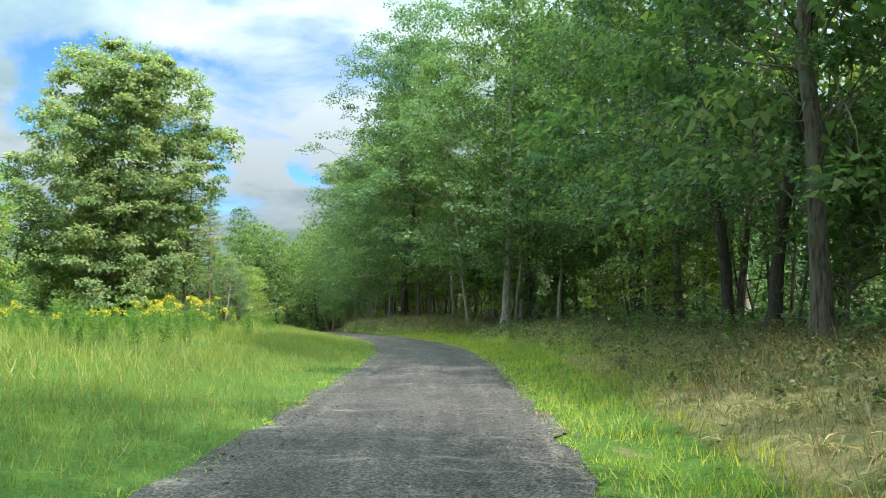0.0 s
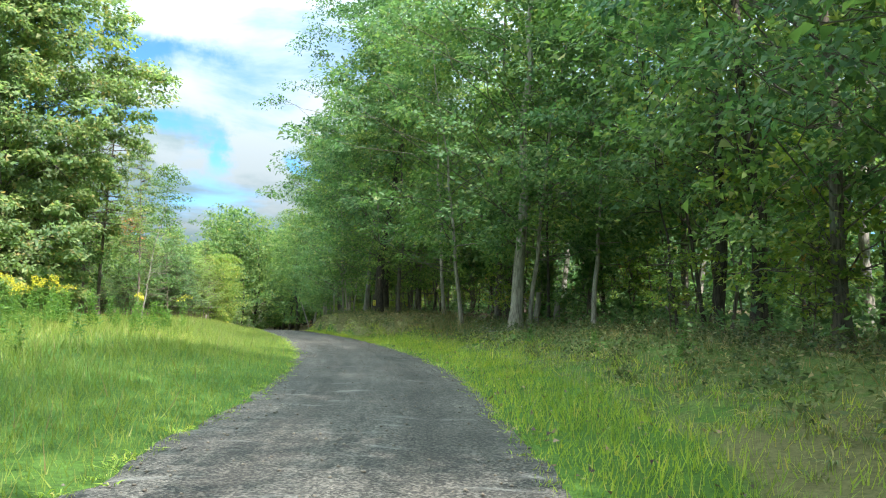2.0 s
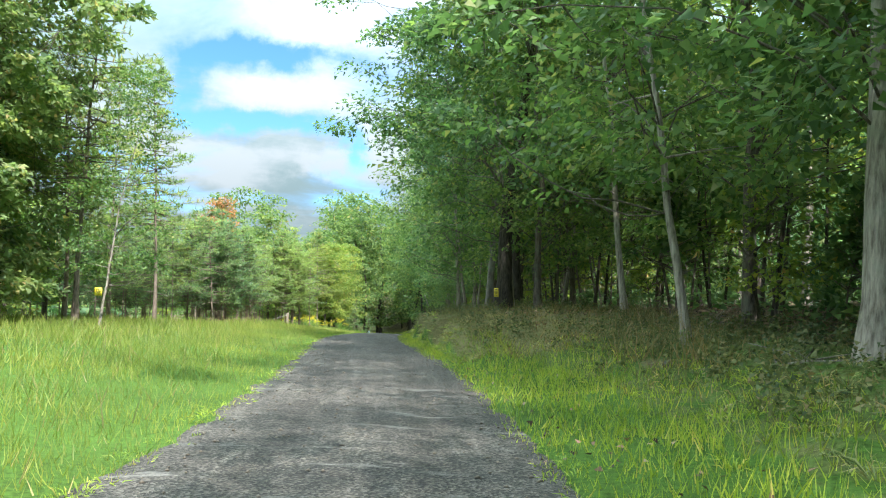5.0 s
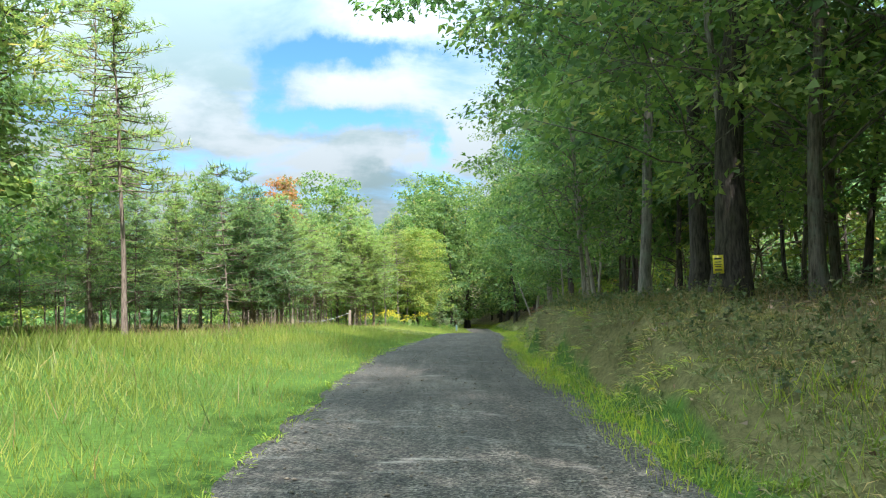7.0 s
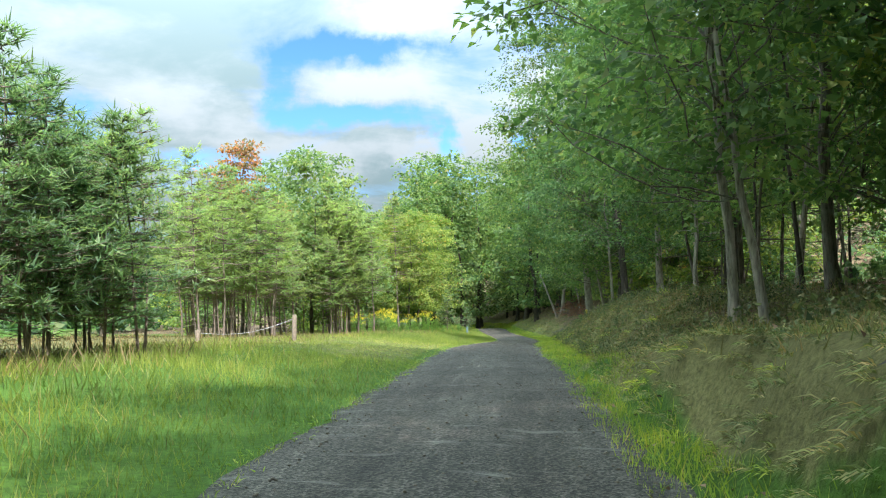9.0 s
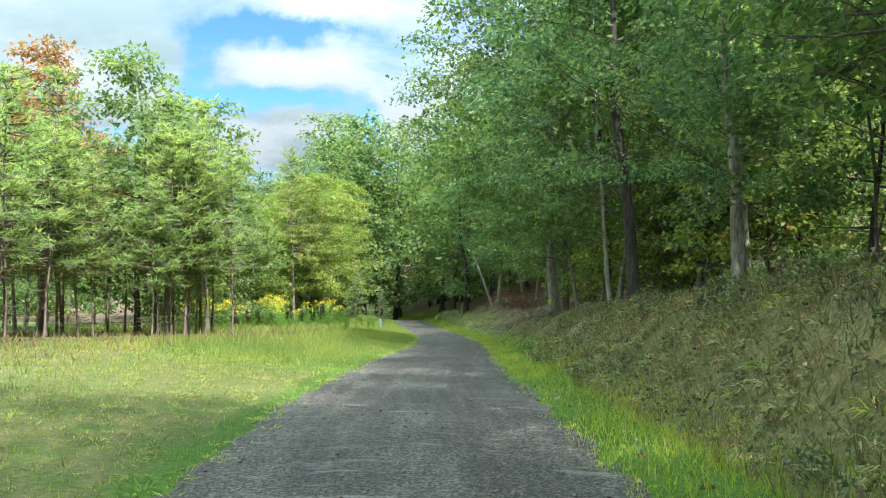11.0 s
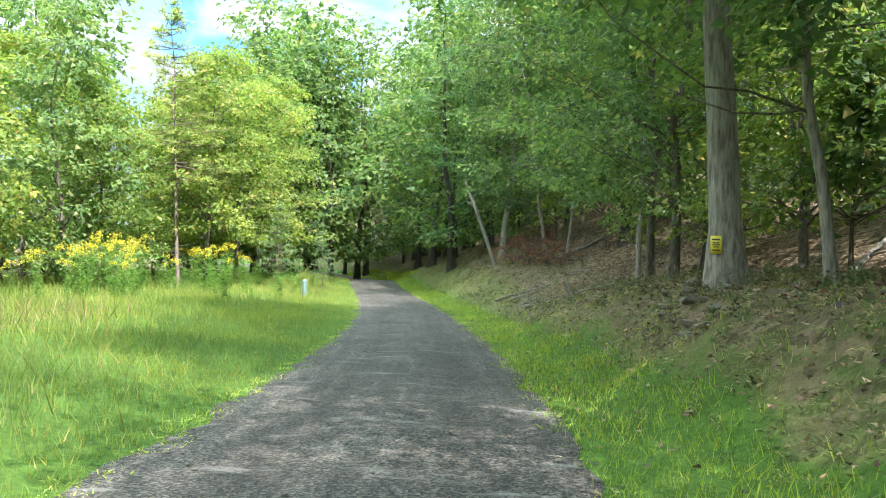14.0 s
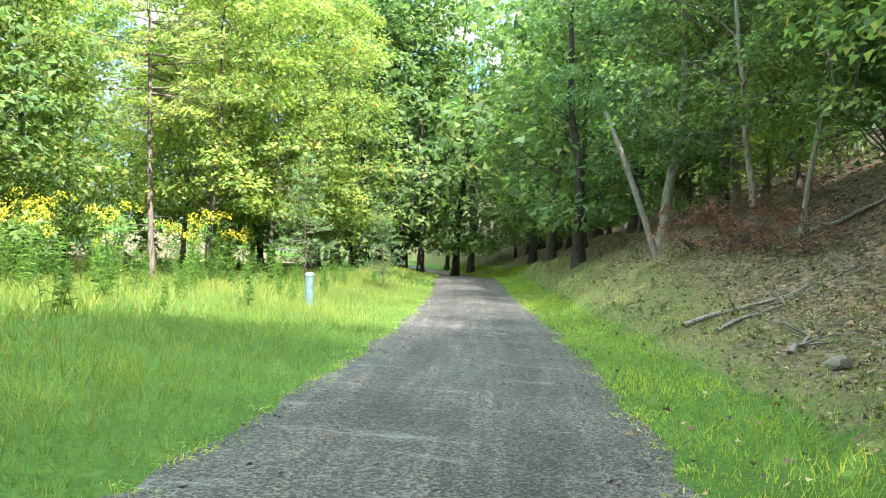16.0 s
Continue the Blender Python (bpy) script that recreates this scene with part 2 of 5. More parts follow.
MAT = {
    "ground": ground_material(),
    "gravel": gravel_material(),
    "oak_leaf": leaf_material("oak_leaf", [(0.0, (0.055, 0.124, 0.045)), (0.45, (0.099, 0.210, 0.073)), (0.85, (0.147, 0.275, 0.111)), (1.0, (0.210, 0.290, 0.127))], 0.53),
    "hickory_leaf": leaf_material("hickory_leaf", [(0.0, (0.064, 0.136, 0.036)), (0.5, (0.123, 0.231, 0.057)), (0.9, (0.186, 0.299, 0.085)), (1.0, (0.280, 0.299, 0.10))], 0.56),
    "maple_leaf": leaf_material("maple_leaf", [(0.0, (0.106, 0.196, 0.032)), (0.5, (0.186, 0.300, 0.045)), (0.93, (0.273, 0.357, 0.069)), (1.0, (0.397, 0.277, 0.087))], 0.55),
    "field_leaf": leaf_material("field_leaf", [(0.0, (0.115, 0.21, 0.09)), (0.5, (0.18, 0.30, 0.125)), (0.88, (0.255, 0.37, 0.16)), (1.0, (0.38, 0.35, 0.17))], 0.6),
    "russet_leaf": leaf_material("russet_leaf", [(0.0, (0.12, 0.14, 0.04)), (0.45, (0.24, 0.19, 0.06)), (0.7, (0.32, 0.17, 0.07)), (1.0, (0.40, 0.18, 0.08))], 0.5),
    "withered_leaf": leaf_material("withered_leaf", [(0.0, (0.08, 0.045, 0.022)), (0.5, (0.17, 0.085, 0.04)), (1.0, (0.27, 0.15, 0.075))], 0.4),
    "needle": leaf_material("pine_needle", [(0.0, (0.13, 0.225, 0.085)), (0.5, (0.21, 0.335, 0.125)), (1.0, (0.31, 0.42, 0.165))], 0.65),
    "tall_needle": leaf_material("tall_pine_needle", [(0.0, (0.15, 0.24, 0.09)), (0.5, (0.22, 0.325, 0.12)), (0.9, (0.31, 0.40, 0.15)), (1.0, (0.42, 0.33, 0.18))], 0.65),
    "cedar_needle": leaf_material("cedar_needle", [(0.0, (0.09, 0.175, 0.09)), (0.6, (0.15, 0.27, 0.125)), (1.0, (0.23, 0.35, 0.15))], 0.5),
    "grass": leaf_material("grass_blade", [(0.0, (0.13, 0.205, 0.026)), (0.5, (0.18, 0.265, 0.036)), (0.88, (0.225, 0.305, 0.05)), (1.0, (0.33, 0.31, 0.12))], 0.42, 0.5),
    "dry_grass": leaf_material("dry_grass", [(0.0, (0.08, 0.125, 0.025)), (0.4, (0.15, 0.155, 0.045)), (0.75, (0.25, 0.21, 0.085)), (1.0, (0.36, 0.28, 0.14))], 0.35, 0.6),
    "weed_leaf": leaf_material("weed_leaf", [(0.0, (0.070, 0.165, 0.025)), (0.6, (0.121, 0.253, 0.035)), (1.0, (0.202, 0.308, 0.055))], 0.48),
    "verge_blade": leaf_material("verge_blade", [(0.0, (0.145, 0.25, 0.02)), (0.5, (0.245, 0.375, 0.03)), (0.85, (0.325, 0.43, 0.045)), (1.0, (0.45, 0.42, 0.11))], 0.42, 0.5),
    "bank_weed": leaf_material("bank_weed", [(0.0, (0.055, 0.09, 0.022)), (0.5, (0.115, 0.155, 0.04)), (0.85, (0.175, 0.19, 0.06)), (1.0, (0.25, 0.21, 0.10))], 0.35, 0.6),
    "bank_grass": leaf_material("bank_grass", [(0.0, (0.085, 0.14, 0.04)), (0.5, (0.165, 0.225, 0.07)), (0.85, (0.26, 0.27, 0.11)), (1.0, (0.40, 0.34, 0.18))], 0.35, 0.6, 0.9),
    "short_grass": leaf_material("short_grass", [(0.0, (0.12, 0.19, 0.025)), (0.5, (0.19, 0.265, 0.045)), (0.88, (0.27, 0.31, 0.08)), (1.0, (0.38, 0.33, 0.15))], 0.4, 0.55, 0.8),
    # yellower, lighter green: the glow of sun through leaves put into the colour
    "sunlit_leaf": leaf_material("sunlit_leaf", [(0.0, (0.085, 0.16, 0.03)), (0.5, (0.15, 0.25, 0.045)), (0.9, (0.225, 0.32, 0.065)), (1.0, (0.34, 0.31, 0.08))], 0.55),
    "meadow_leaf": leaf_material("meadow_leaf", [(0.0, (0.09, 0.18, 0.05)), (0.5, (0.155, 0.27, 0.07)), (0.9, (0.22, 0.33, 0.095)), (1.0, (0.32, 0.32, 0.11))], 0.52),
    "yellow_flower": leaf_material("yellow_flower", [(0.0, (0.50, 0.46, 0.01)), (1.0, (0.70, 0.68, 0.04))], 0.35),
    "litter": leaf_material("fallen_leaf", [(0.0, (0.035, 0.025, 0.016)), (0.4, (0.135, 0.088, 0.05)), (0.85, (0.28, 0.20, 0.12)), (1.0, (0.36, 0.31, 0.22))], 0.1, 0.7),
    "bark": bark_material("bark_brown", (0.045, 0.036, 0.028), (0.17, 0.14, 0.11), 1.0, (0.15, 0.16, 0.12)),
    "pale_bark": bark_material("bark_pale", (0.125, 0.105, 0.083), (0.36, 0.315, 0.255), 0.8, (0.27, 0.265, 0.21)),
    # bark darkened in its colour to stand in for shade on the trunk
    "shaded_bark": bark_material("bark_shaded", (0.075, 0.068, 0.056), (0.225, 0.20, 0.165), 0.9, (0.16, 0.17, 0.13)),
    "dark_bark": bark_material("bark_dark", (0.025, 0.021, 0.018), (0.09, 0.075, 0.06), 1.1),
    "pine_bark": bark_material("bark_pine", (0.09, 0.07, 0.055), (0.27, 0.215, 0.17), 1.3),
    "dead_wood": bark_material("dead_wood", (0.11, 0.095, 0.078), (0.29, 0.26, 0.22), 1.2),
    "sign_yellow": plain_material("sign_yellow", (0.78, 0.62, 0.03), (0.66, 0.50, 0.03), 6, 0.45, 0.1, 0.001),
    "ink": plain_material("ink", (0.03, 0.03, 0.03), (0.05, 0.05, 0.045), 20, 0.6, 0.1, 0.001),
    "marker": plain_material("marker_plastic", (0.14, 0.21, 0.19), (0.10, 0.15, 0.135), 8, 0.55, 0.1, 0.002),
    "post_wood": plain_material("weathered_wood", (0.24, 0.19, 0.135), (0.14, 0.11, 0.08), 14, 0.85, 0.5, 0.006),
    "cable": plain_material("steel_cable", (0.32, 0.32, 0.32), (0.2, 0.17, 0.14), 30, 0.5, 0.2, 0.001, 0.8),
    "stone": plain_material("stone", (0.15, 0.125, 0.09), (0.075, 0.062, 0.045), 9, 0.85, 0.5, 0.01),
}

# ---------------------------------------------------------------- lie of the land
ROAD_Y = [-60, 0, 12, 20, 30, 36, 43, 50, 57, 64, 71, 80, 90, 100, 110, 120, 130, 140, 150, 160, 170, 180, 198, 210, 222, 235, 250, 330]
ROAD_X = [-1.2, -0.6, -0.42, -0.3, -0.5, -1.1, -2.35, -3.95, -5.7, -7.6, -9.65, -11.4, -13.5, -15.6, -17.3, -18.85, -20.3,
          -22.2, -24.5, -27.15, -30.0, -33.0, -38.3, -42.0, -46.5, -54.5, -69, -140]
ROAD_SZ = [-60, 4, 18, 32, 46, 60, 74, 88, 102, 116, 130, 144, 158, 172, 180, 187, 194, 202, 230, 330]
ROAD_Z = [0.0, -0.0, 0.02, -0.01, -0.09, -0.25, -0.52, -1.05, -1.63, -2.54, -3.5, -4.38, -5.06, -5.66, -5.78, -5.76, -6.3, -7.1, -8.2, -8.82]
HALF = 1.92


def smooth(a, b, v):
    v = np.clip((v - a) / (b - a), 0, 1)
    return v * v * (3 - 2 * v)


def curve_fit(y, ys, vs):
    """A smooth line through the knots, by averaging the broken line."""
    y = np.asarray(y, float)
    return sum(np.interp(y + d, ys, vs) for d in (-5, -3, -1, 1, 3, 5)) / 6


def road_x(y):
    return curve_fit(y, ROAD_Y, ROAD_X)


def road_z(y):
    return curve_fit(y, ROAD_SZ, ROAD_Z)


def road_turn(y):
    """Cosine of the road's heading, to turn sideways offsets into true distances."""
    slope = (road_x(y + 0.5) - road_x(y - 0.5))
    return 1 / np.sqrt(1 + slope * slope)


def waves(x, y):
    return (np.sin(x * 0.9 + 1.3 * np.sin(y * 0.37)) * np.sin(y * 0.71 + 0.8 * np.sin(x * 0.53))
            + 0.5 * np.sin(x * 2.1 + y * 1.3) * np.sin(y * 1.9 - x * 0.7 + 2))


def land(x, y):
    """Height of the ground at x, y: a gravel lane, a level field on its left, a ditch, banks and a wooded hill on its right."""
    x, y = np.asarray(x, float), np.asarray(y, float)
    z = road_z(y)
    s = (x - road_x(y)) * road_turn(y)
    left = 0.42 * smooth(1.9, 7.0, -s) + 0.06 * waves(x * 0.5, y * 0.5) * smooth(2.5, 6, -s)
    # right side: low rise, then a cut bank, then a hillside
    ditch = -0.22 * np.exp(-((s - 2.9) / 0.7) ** 2) * smooth(26, 4, y)
    low = 0.85 * smooth(2.6, 8.0, s) + 0.03 * np.clip(s - 8, 0, 60)
    w = s + (0.22 * np.sin(y * 0.95) + 0.12 * np.sin(y * 2.3 + 1.0)) * smooth(2.0, 2.6, s)
    bank = 1.15 * smooth(2.2, 2.9, w) + 0.28 * smooth(2.9, 6.5, s) + 0.05 * np.clip(s - 9, 0, 60)
    tall = 1.66 * smooth(2.9, 5.0, s) + 0.15 * smooth(5.0, 10, s) + 0.05 * np.clip(s - 8, 0, 60)
    g = np.interp(y, [100, 118, 125, 131, 137, 147, 153, 158, 166, 176, 400], [0.38, 0.39, 0.37, 0.42, 0.41, 0.25, 0.22, 0.32, 0.52, 0.5, 0.45])
    reach, start = np.interp(y, [138, 150], [4.7, 6.0]), np.interp(y, [120, 150], [10.5, 8.5])
    steep = np.interp(y, [104, 126, 134, 146, 400], [0.10, 0.12, 0.25, 0.42, 0.42])
    hill = g * np.clip(s - 2.5, 0, reach) * smooth(2.3, 4.0, s) + steep * np.clip(s - start, 0, 30) * smooth(start - 1.5, start + 3.5, s)
    shelf = 1.45 * smooth(2.55, 5.1, w) + 0.02 * np.clip(s - 5, 0, 6) + 0.16 * np.clip(s - 9.5, 0, 30) * smooth(9, 13, s)
    hill = shelf + (hill - shelf) * smooth(134, 144, y)
    a, b, c = smooth(54, 66, y), smooth(82, 92, y), smooth(99, 110, y)
    right = low * (1 - a) + a * (bank * (1 - b) + b * (tall * (1 - c) + c * hill))
    right = right * (1 - 0.5 * np.exp(-((y - 84.5) / 3.6) ** 2) * smooth(14, 7, s))      # a gap between the two banks
    right = right + ditch + (0.07 * waves(x, y) + 0.05 * waves(x * 2.3 + 5, y * 2.1)) * smooth(3, 4.5, s) + 0.06 * waves(x * 4.1, y * 3.7 + 2) * smooth(2.7, 3.4, s) * smooth(12, 9, s)
    flat = -0.05 * smooth(2.1, 1.7, np.abs(s))
    return z + np.where(s < 0, left, right) + flat


def entrance(x, y):
    """1 on the worn field entrance beside the lane, 0 elsewhere."""
    s = (x - road_x(y)) * road_turn(y)
    return smooth(88, 93, y) * smooth(111, 105, y) * smooth(-1.5, -2.5, s) * smooth(-14, -10.0, s)


def straw(x, y):
    """1 on the dry open ground before and under the young pines, 0 elsewhere."""
    s = (x - road_x(y)) * road_turn(y)
    q = y + 2.5 * np.sin(x * 0.31 + 1) + 1.5 * np.sin(x * 0.83)
    return smooth(73, 79, q) * smooth(138, 126, q) * smooth(-6.0, -8.5, s) * smooth(-40, -27, s + 3 * np.sin(y * 0.23))


def scars(x, y):
    """1 where the soil lies bare, 0 elsewhere."""
    b = 0 * x
    for bx, by, br in ((-13.75, 112.7, 0.32), (-13.5, 113.05, 0.40), (-13.2, 113.5, 0.34), (-15.9, 130.4, 0.3), (0.9, 52.2, 0.5), (2.2, 10.0, 0.35)):
        b = np.maximum(b, np.exp(-((x - bx) ** 2 + (y - by) ** 2) / (br * br)))
    return b


def side(y, s):
    """World x of a point s metres to the right of the lane's middle line at y."""
    return float(road_x(y) + s / road_turn(y))

# ---------------------------------------------------------------- mesh tools
def mesh_of(name, verts, faces, material, soft=False):
    me = bpy.data.meshes.new(name)
    verts, faces = np.asarray(verts, np.float32), np.asarray(faces, np.int32)
    me.vertices.add(len(verts))
    me.vertices.foreach_set("co", verts.ravel())
    k = faces.shape[1]
    me.loops.add(faces.size)
    me.loops.foreach_set("vertex_index", faces.ravel())
    me.polygons.add(len(faces))
    me.polygons.foreach_set("loop_start", np.arange(0, faces.size, k, dtype=np.int32))
    me.update(calc_edges=True)
    me.validate()
    if soft:
        me.polygons.foreach_set("use_smooth", np.ones(len(faces), bool))
    me.materials.append(material)
    return me


def piece(name, me, parent, label=""):
    ob = new(name, me)
    ob.parent = parent
    return tagged(ob, label)


def thing(name, label, category, group="", kind=""):
    return tagged(new(name), label, category, group, kind)


class Soup:
    """Gathers tubes and boxes of quads into one mesh."""

    def __init__(self):
        self.v, self.f, self.n = [], [], 0

    def add(self, v, f):
        self.v.append(np.asarray(v, float))
        self.f.append(np.asarray(f, int) + self.n)
        self.n += len(v)

    def tube(self, path, radii, sides=6, rough=0.0, rng=None, cap=False):
        path, radii = np.asarray(path, float), np.asarray(radii, float)
        m = len(path)
        d = np.gradient(path, axis=0)
        d /= np.linalg.norm(d, axis=1)[:, None] + 1e-9
        ref = np.where(np.abs(d[:, 2:3]) > 0.8, [[1.0, 0, 0]], [[0, 0, 1.0]])
        u = np.cross(d, ref)
        u /= np.linalg.norm(u, axis=1)[:, None] + 1e-9
        w = np.cross(d, u)
        a = np.arange(sides) * 2 * np.pi / sides
        r = radii[:, None] * np.ones(sides)
        if rough and rng is not None:
            r = r * (1 + rough * rng.standard_normal((m, sides)))
        v = path[:, None] + r[..., None] * (np.cos(a)[None, :, None] * u[:, None] + np.sin(a)[None, :, None] * w[:, None])
        i, j = np.meshgrid(np.arange(m - 1), np.arange(sides), indexing="ij")
        f = np.stack([i * sides + j, i * sides + (j + 1) % sides, (i + 1) * sides + (j + 1) % sides, (i + 1) * sides + j], -1)
        self.add(v.reshape(-1, 3), f.reshape(-1, 4))
        if cap:
            top = v[-1]
            half = sides // 2
            for k in range(1, half):
                self.add(top[[k - 1, k, sides - 1 - k, sides - k]], [[0, 1, 2, 3]])

    def box(self, m, size):
        c = np.array([(x, y, z) for x in (-0.5, 0.5) for y in (-0.5, 0.5) for z in (-0.5, 0.5)]) * size
        c = c @ np.array(m.to_3x3()).T + np.array(m.translation)
        self.add(c, [[0, 1, 3, 2], [4, 6, 7, 5], [0, 4, 5, 1], [2, 3, 7, 6], [0, 2, 6, 4], [1, 5, 7, 3]])

    def mesh(self, name, material, soft=True):
        return mesh_of(name, np.concatenate(self.v), np.concatenate(self.f), material, soft)


def unit(v):
    return v / (np.linalg.norm(v, axis=-1, keepdims=True) + 1e-9)


def leaf_quads(c, along, normal, length, width, fold=0.18):
    """A folded four-cornered leaf at every c."""
    along = unit(along)
    across = unit(np.cross(normal, along))
    normal = np.cross(along, across)
    length, width = np.asarray(length)[:, None], np.asarray(width)[:, None]
    mid = c + along * length * 0.45
    v = np.stack([c, mid + across * width / 2 + normal * width * fold, c + along * length - normal * length * 0.12,
                  mid - across * width / 2 + normal * width * fold], 1)
    return v.reshape(-1, 3), np.arange(len(c) * 4).reshape(-1, 4)


def leaf_tris(c, along, normal, length, width):
    """A small pointed leaf at every c, one side fuller than the other."""
    along = unit(along)
    across = unit(np.cross(normal, along)) * np.asarray(width)[:, None]
    long = along * np.asarray(length)[:, None]
    v = np.stack([c, c + long * 0.5 + across * 0.75, c + long - across * 0.2], 1)
    return v.reshape(-1, 3), np.arange(len(c) * 3).reshape(-1, 3)


def blade_tris(c, along, width, flat=0.0):
    """A tapering blade: two corners at the foot, one at the tip. flat: how far its face turns to the sky."""
    across = np.cross(along, np.random.default_rng(5).standard_normal((len(c), 3)) + np.array([0, 0, 4.0]) * flat)
    across = unit(across) * np.asarray(width)[:, None] / 2
    v = np.stack([c - across, c + across, c + along], 1)
    return v.reshape(-1, 3), np.arange(len(c) * 3).reshape(-1, 3)


# ---------------------------------------------------------------- trees
def broadleaf(name, seed, height, girth, low, spread, clumps, per, leaf, leaves, bark, label, shape=0.55, lean=0.02, clump=0.95, bare=0, split=False, twiggy=True, core=0):
    """A broad-leaved tree: flared tapering trunk, limbs and twigs to every clump of leaves, an uneven crown with gaps."""
    rng = np.random.default_rng(seed)
    root = thing(name, label, "tree")
    wood = Soup()
    n = 13
    h = np.linspace(0, 1, n)
    z = height * 0.9 * h ** 1.15 - 0.4
    bend = np.cumsum(rng.normal(0, 0.012 * height, (n, 2)) * h[:, None], 0) + np.outer(h * height, rng.normal(0, lean, 2))
    bend -= bend[0]
    axis = np.column_stack([bend, z])
    rad = girth * (1 - 0.93 * h ** 0.9) + girth * 0.55 * np.exp(-(z + 0.4) / 0.35)
    wood.tube(axis, rad, 10, 0.04, rng)

    def trunk_at(zz):
        return np.array([np.interp(zz, z, axis[:, k]) for k in range(3)])

    u = rng.random(clumps) ** 1.0
    cz = low + u * (height - low)
    ang = rng.random(clumps) * 2 * np.pi
    ph = rng.random(3) * 6.28
    lump = 1 + 0.22 * np.sin(2 * ang + ph[0] + 3 * u) + 0.18 * np.sin(3 * ang + ph[1] - 7 * u) + 0.12 * np.sin(9 * u + ph[2])
    prof = spread * (1 - u) ** shape * (0.62 + 0.38 * np.clip(u / 0.18, 0, 1)) + 0.3
    rr = prof * lump * (0.18 + 0.82 * np.sqrt(rng.random(clumps)))
    centres = np.column_stack([np.cos(ang) * rr, np.sin(ang) * rr, cz])
    centres[:, :2] += np.array([trunk_at(q)[:2] for q in cz])
    order = np.argsort(-rr)
    limb_pts, limbs, twigs = [], [], Soup()
    for k in order[:max(10, clumps // 8)]:
        end = centres[k]
        start = trunk_at(max(low * rng.uniform(0.75, 1.5), min(end[2] - rr[k] * 0.55, height * 0.8)))
        t = np.linspace(0, 1, 6)[:, None]
        mid = start * 0.5 + end * 0.5 + np.array([0, 0, 0.16 * rr[k]]) + rng.normal(0, 0.10 * rr[k], 3)
        path = (1 - t) ** 2 * start + 2 * t * (1 - t) * mid + t * t * end
        r0 = girth * 0.11 * (1 - start[2] / (height * 1.15))
        path[1:-1] += rng.normal(0, 0.035 * rr[k], (4, 3))
        limb = Soup() if split else wood
        limb.tube(path, np.linspace(max(r0, 0.025), 0.01, 6), 5)
        limbs.append(limb)
        limb_pts.append(path[1:])
    limb_pts = np.concatenate(limb_pts)
    for k in order[max(10, clumps // 8):]:
        d = np.linalg.norm(limb_pts - centres[k], axis=1)
        start = limb_pts[np.argmin(d)]
        if twiggy and 0.3 < d.min() < 2.4:
            mid = (start + centres[k]) / 2 + rng.normal(0, 0.12, 3)
            twigs.tube([start, mid, centres[k]], [0.018, 0.012, 0.006], 3)
    for _ in range(bare):
        zz = rng.uniform(low * 0.35, low + 2)
        a = rng.random() * 6.28
        s = trunk_at(zz)
        e = s + np.array([math.cos(a), math.sin(a), rng.uniform(-0.2, 0.35)]) * rng.uniform(0.6, 1.8)
        wood.tube([s, (s + e) / 2 + rng.normal(0, 0.08, 3), e], [0.03, 0.018, 0.006], 4)
    piece("trunk", wood.mesh("trunk", bark), root)
    if split:
        for limb in limbs:
            piece("limb", limb.mesh("limb", MAT["bark"]), root)
    if twigs.n:
        piece("twig", twigs.mesh("twig", MAT["bark"]), root)["kind"] = "stuff"

    size = clump * (0.65 + 0.7 * rng.random(clumps))
    count = rng.integers(int(per * 1.2), int(per * 2.8), clumps)
    idx = np.repeat(np.arange(clumps), count)
    off = unit(rng.standard_normal((len(idx), 3))) * (rng.random((len(idx), 1)) ** 0.45) * size[idx][:, None] * np.array([1.1, 1.1, 0.36])
    off[:, 2] -= 0.22 * (off[:, 0] ** 2 + off[:, 1] ** 2) / size[idx]
    c = centres[idx] + off
    out = unit(np.column_stack([c[:, 0], c[:, 1], np.zeros(len(c))]))
    normal = np.array([0, 0, 1.0]) + 0.4 * out + rng.normal(0, 0.42, c.shape)
    along = out * 0.5 + unit(off) * 0.6 + rng.normal(0, 0.6, c.shape) + np.array([0, 0, -0.35])
    length = leaf * rng.uniform(0.55, 1.05, len(c))
    v, f = leaf_tris(c, along, normal, length, length * rng.uniform(0.6, 0.9, len(c)))
    if core:
        # the close shaded foliage round the limbs, in larger sprays
        core *= 2
        uu, aa = rng.random(core) ** 0.9 * 0.9, rng.random(core) * 6.28
        ro = spread * (1 - uu) ** shape * (0.12 + 0.42 * rng.random(core))
        zz = low + 0.8 + uu * (height - low - 1)
        cc = np.column_stack([np.cos(aa) * ro, np.sin(aa) * ro, zz])
        cc[:, :2] += np.array([trunk_at(q)[:2] for q in zz])
        ll = rng.uniform(0.26, 0.44, core)
        v2, f2 = leaf_tris(cc, rng.normal(0, 1, cc.shape) + np.array([0, 0, -0.5]), rng.normal(0, 0.6, cc.shape) + np.array([0, 0, 1.0]), ll, ll * 0.8)
        v, f = np.concatenate([v, v2]), np.concatenate([f, f2 + len(v)])
    piece("crown", mesh_of("crown", v, f, leaves), root)
    return root


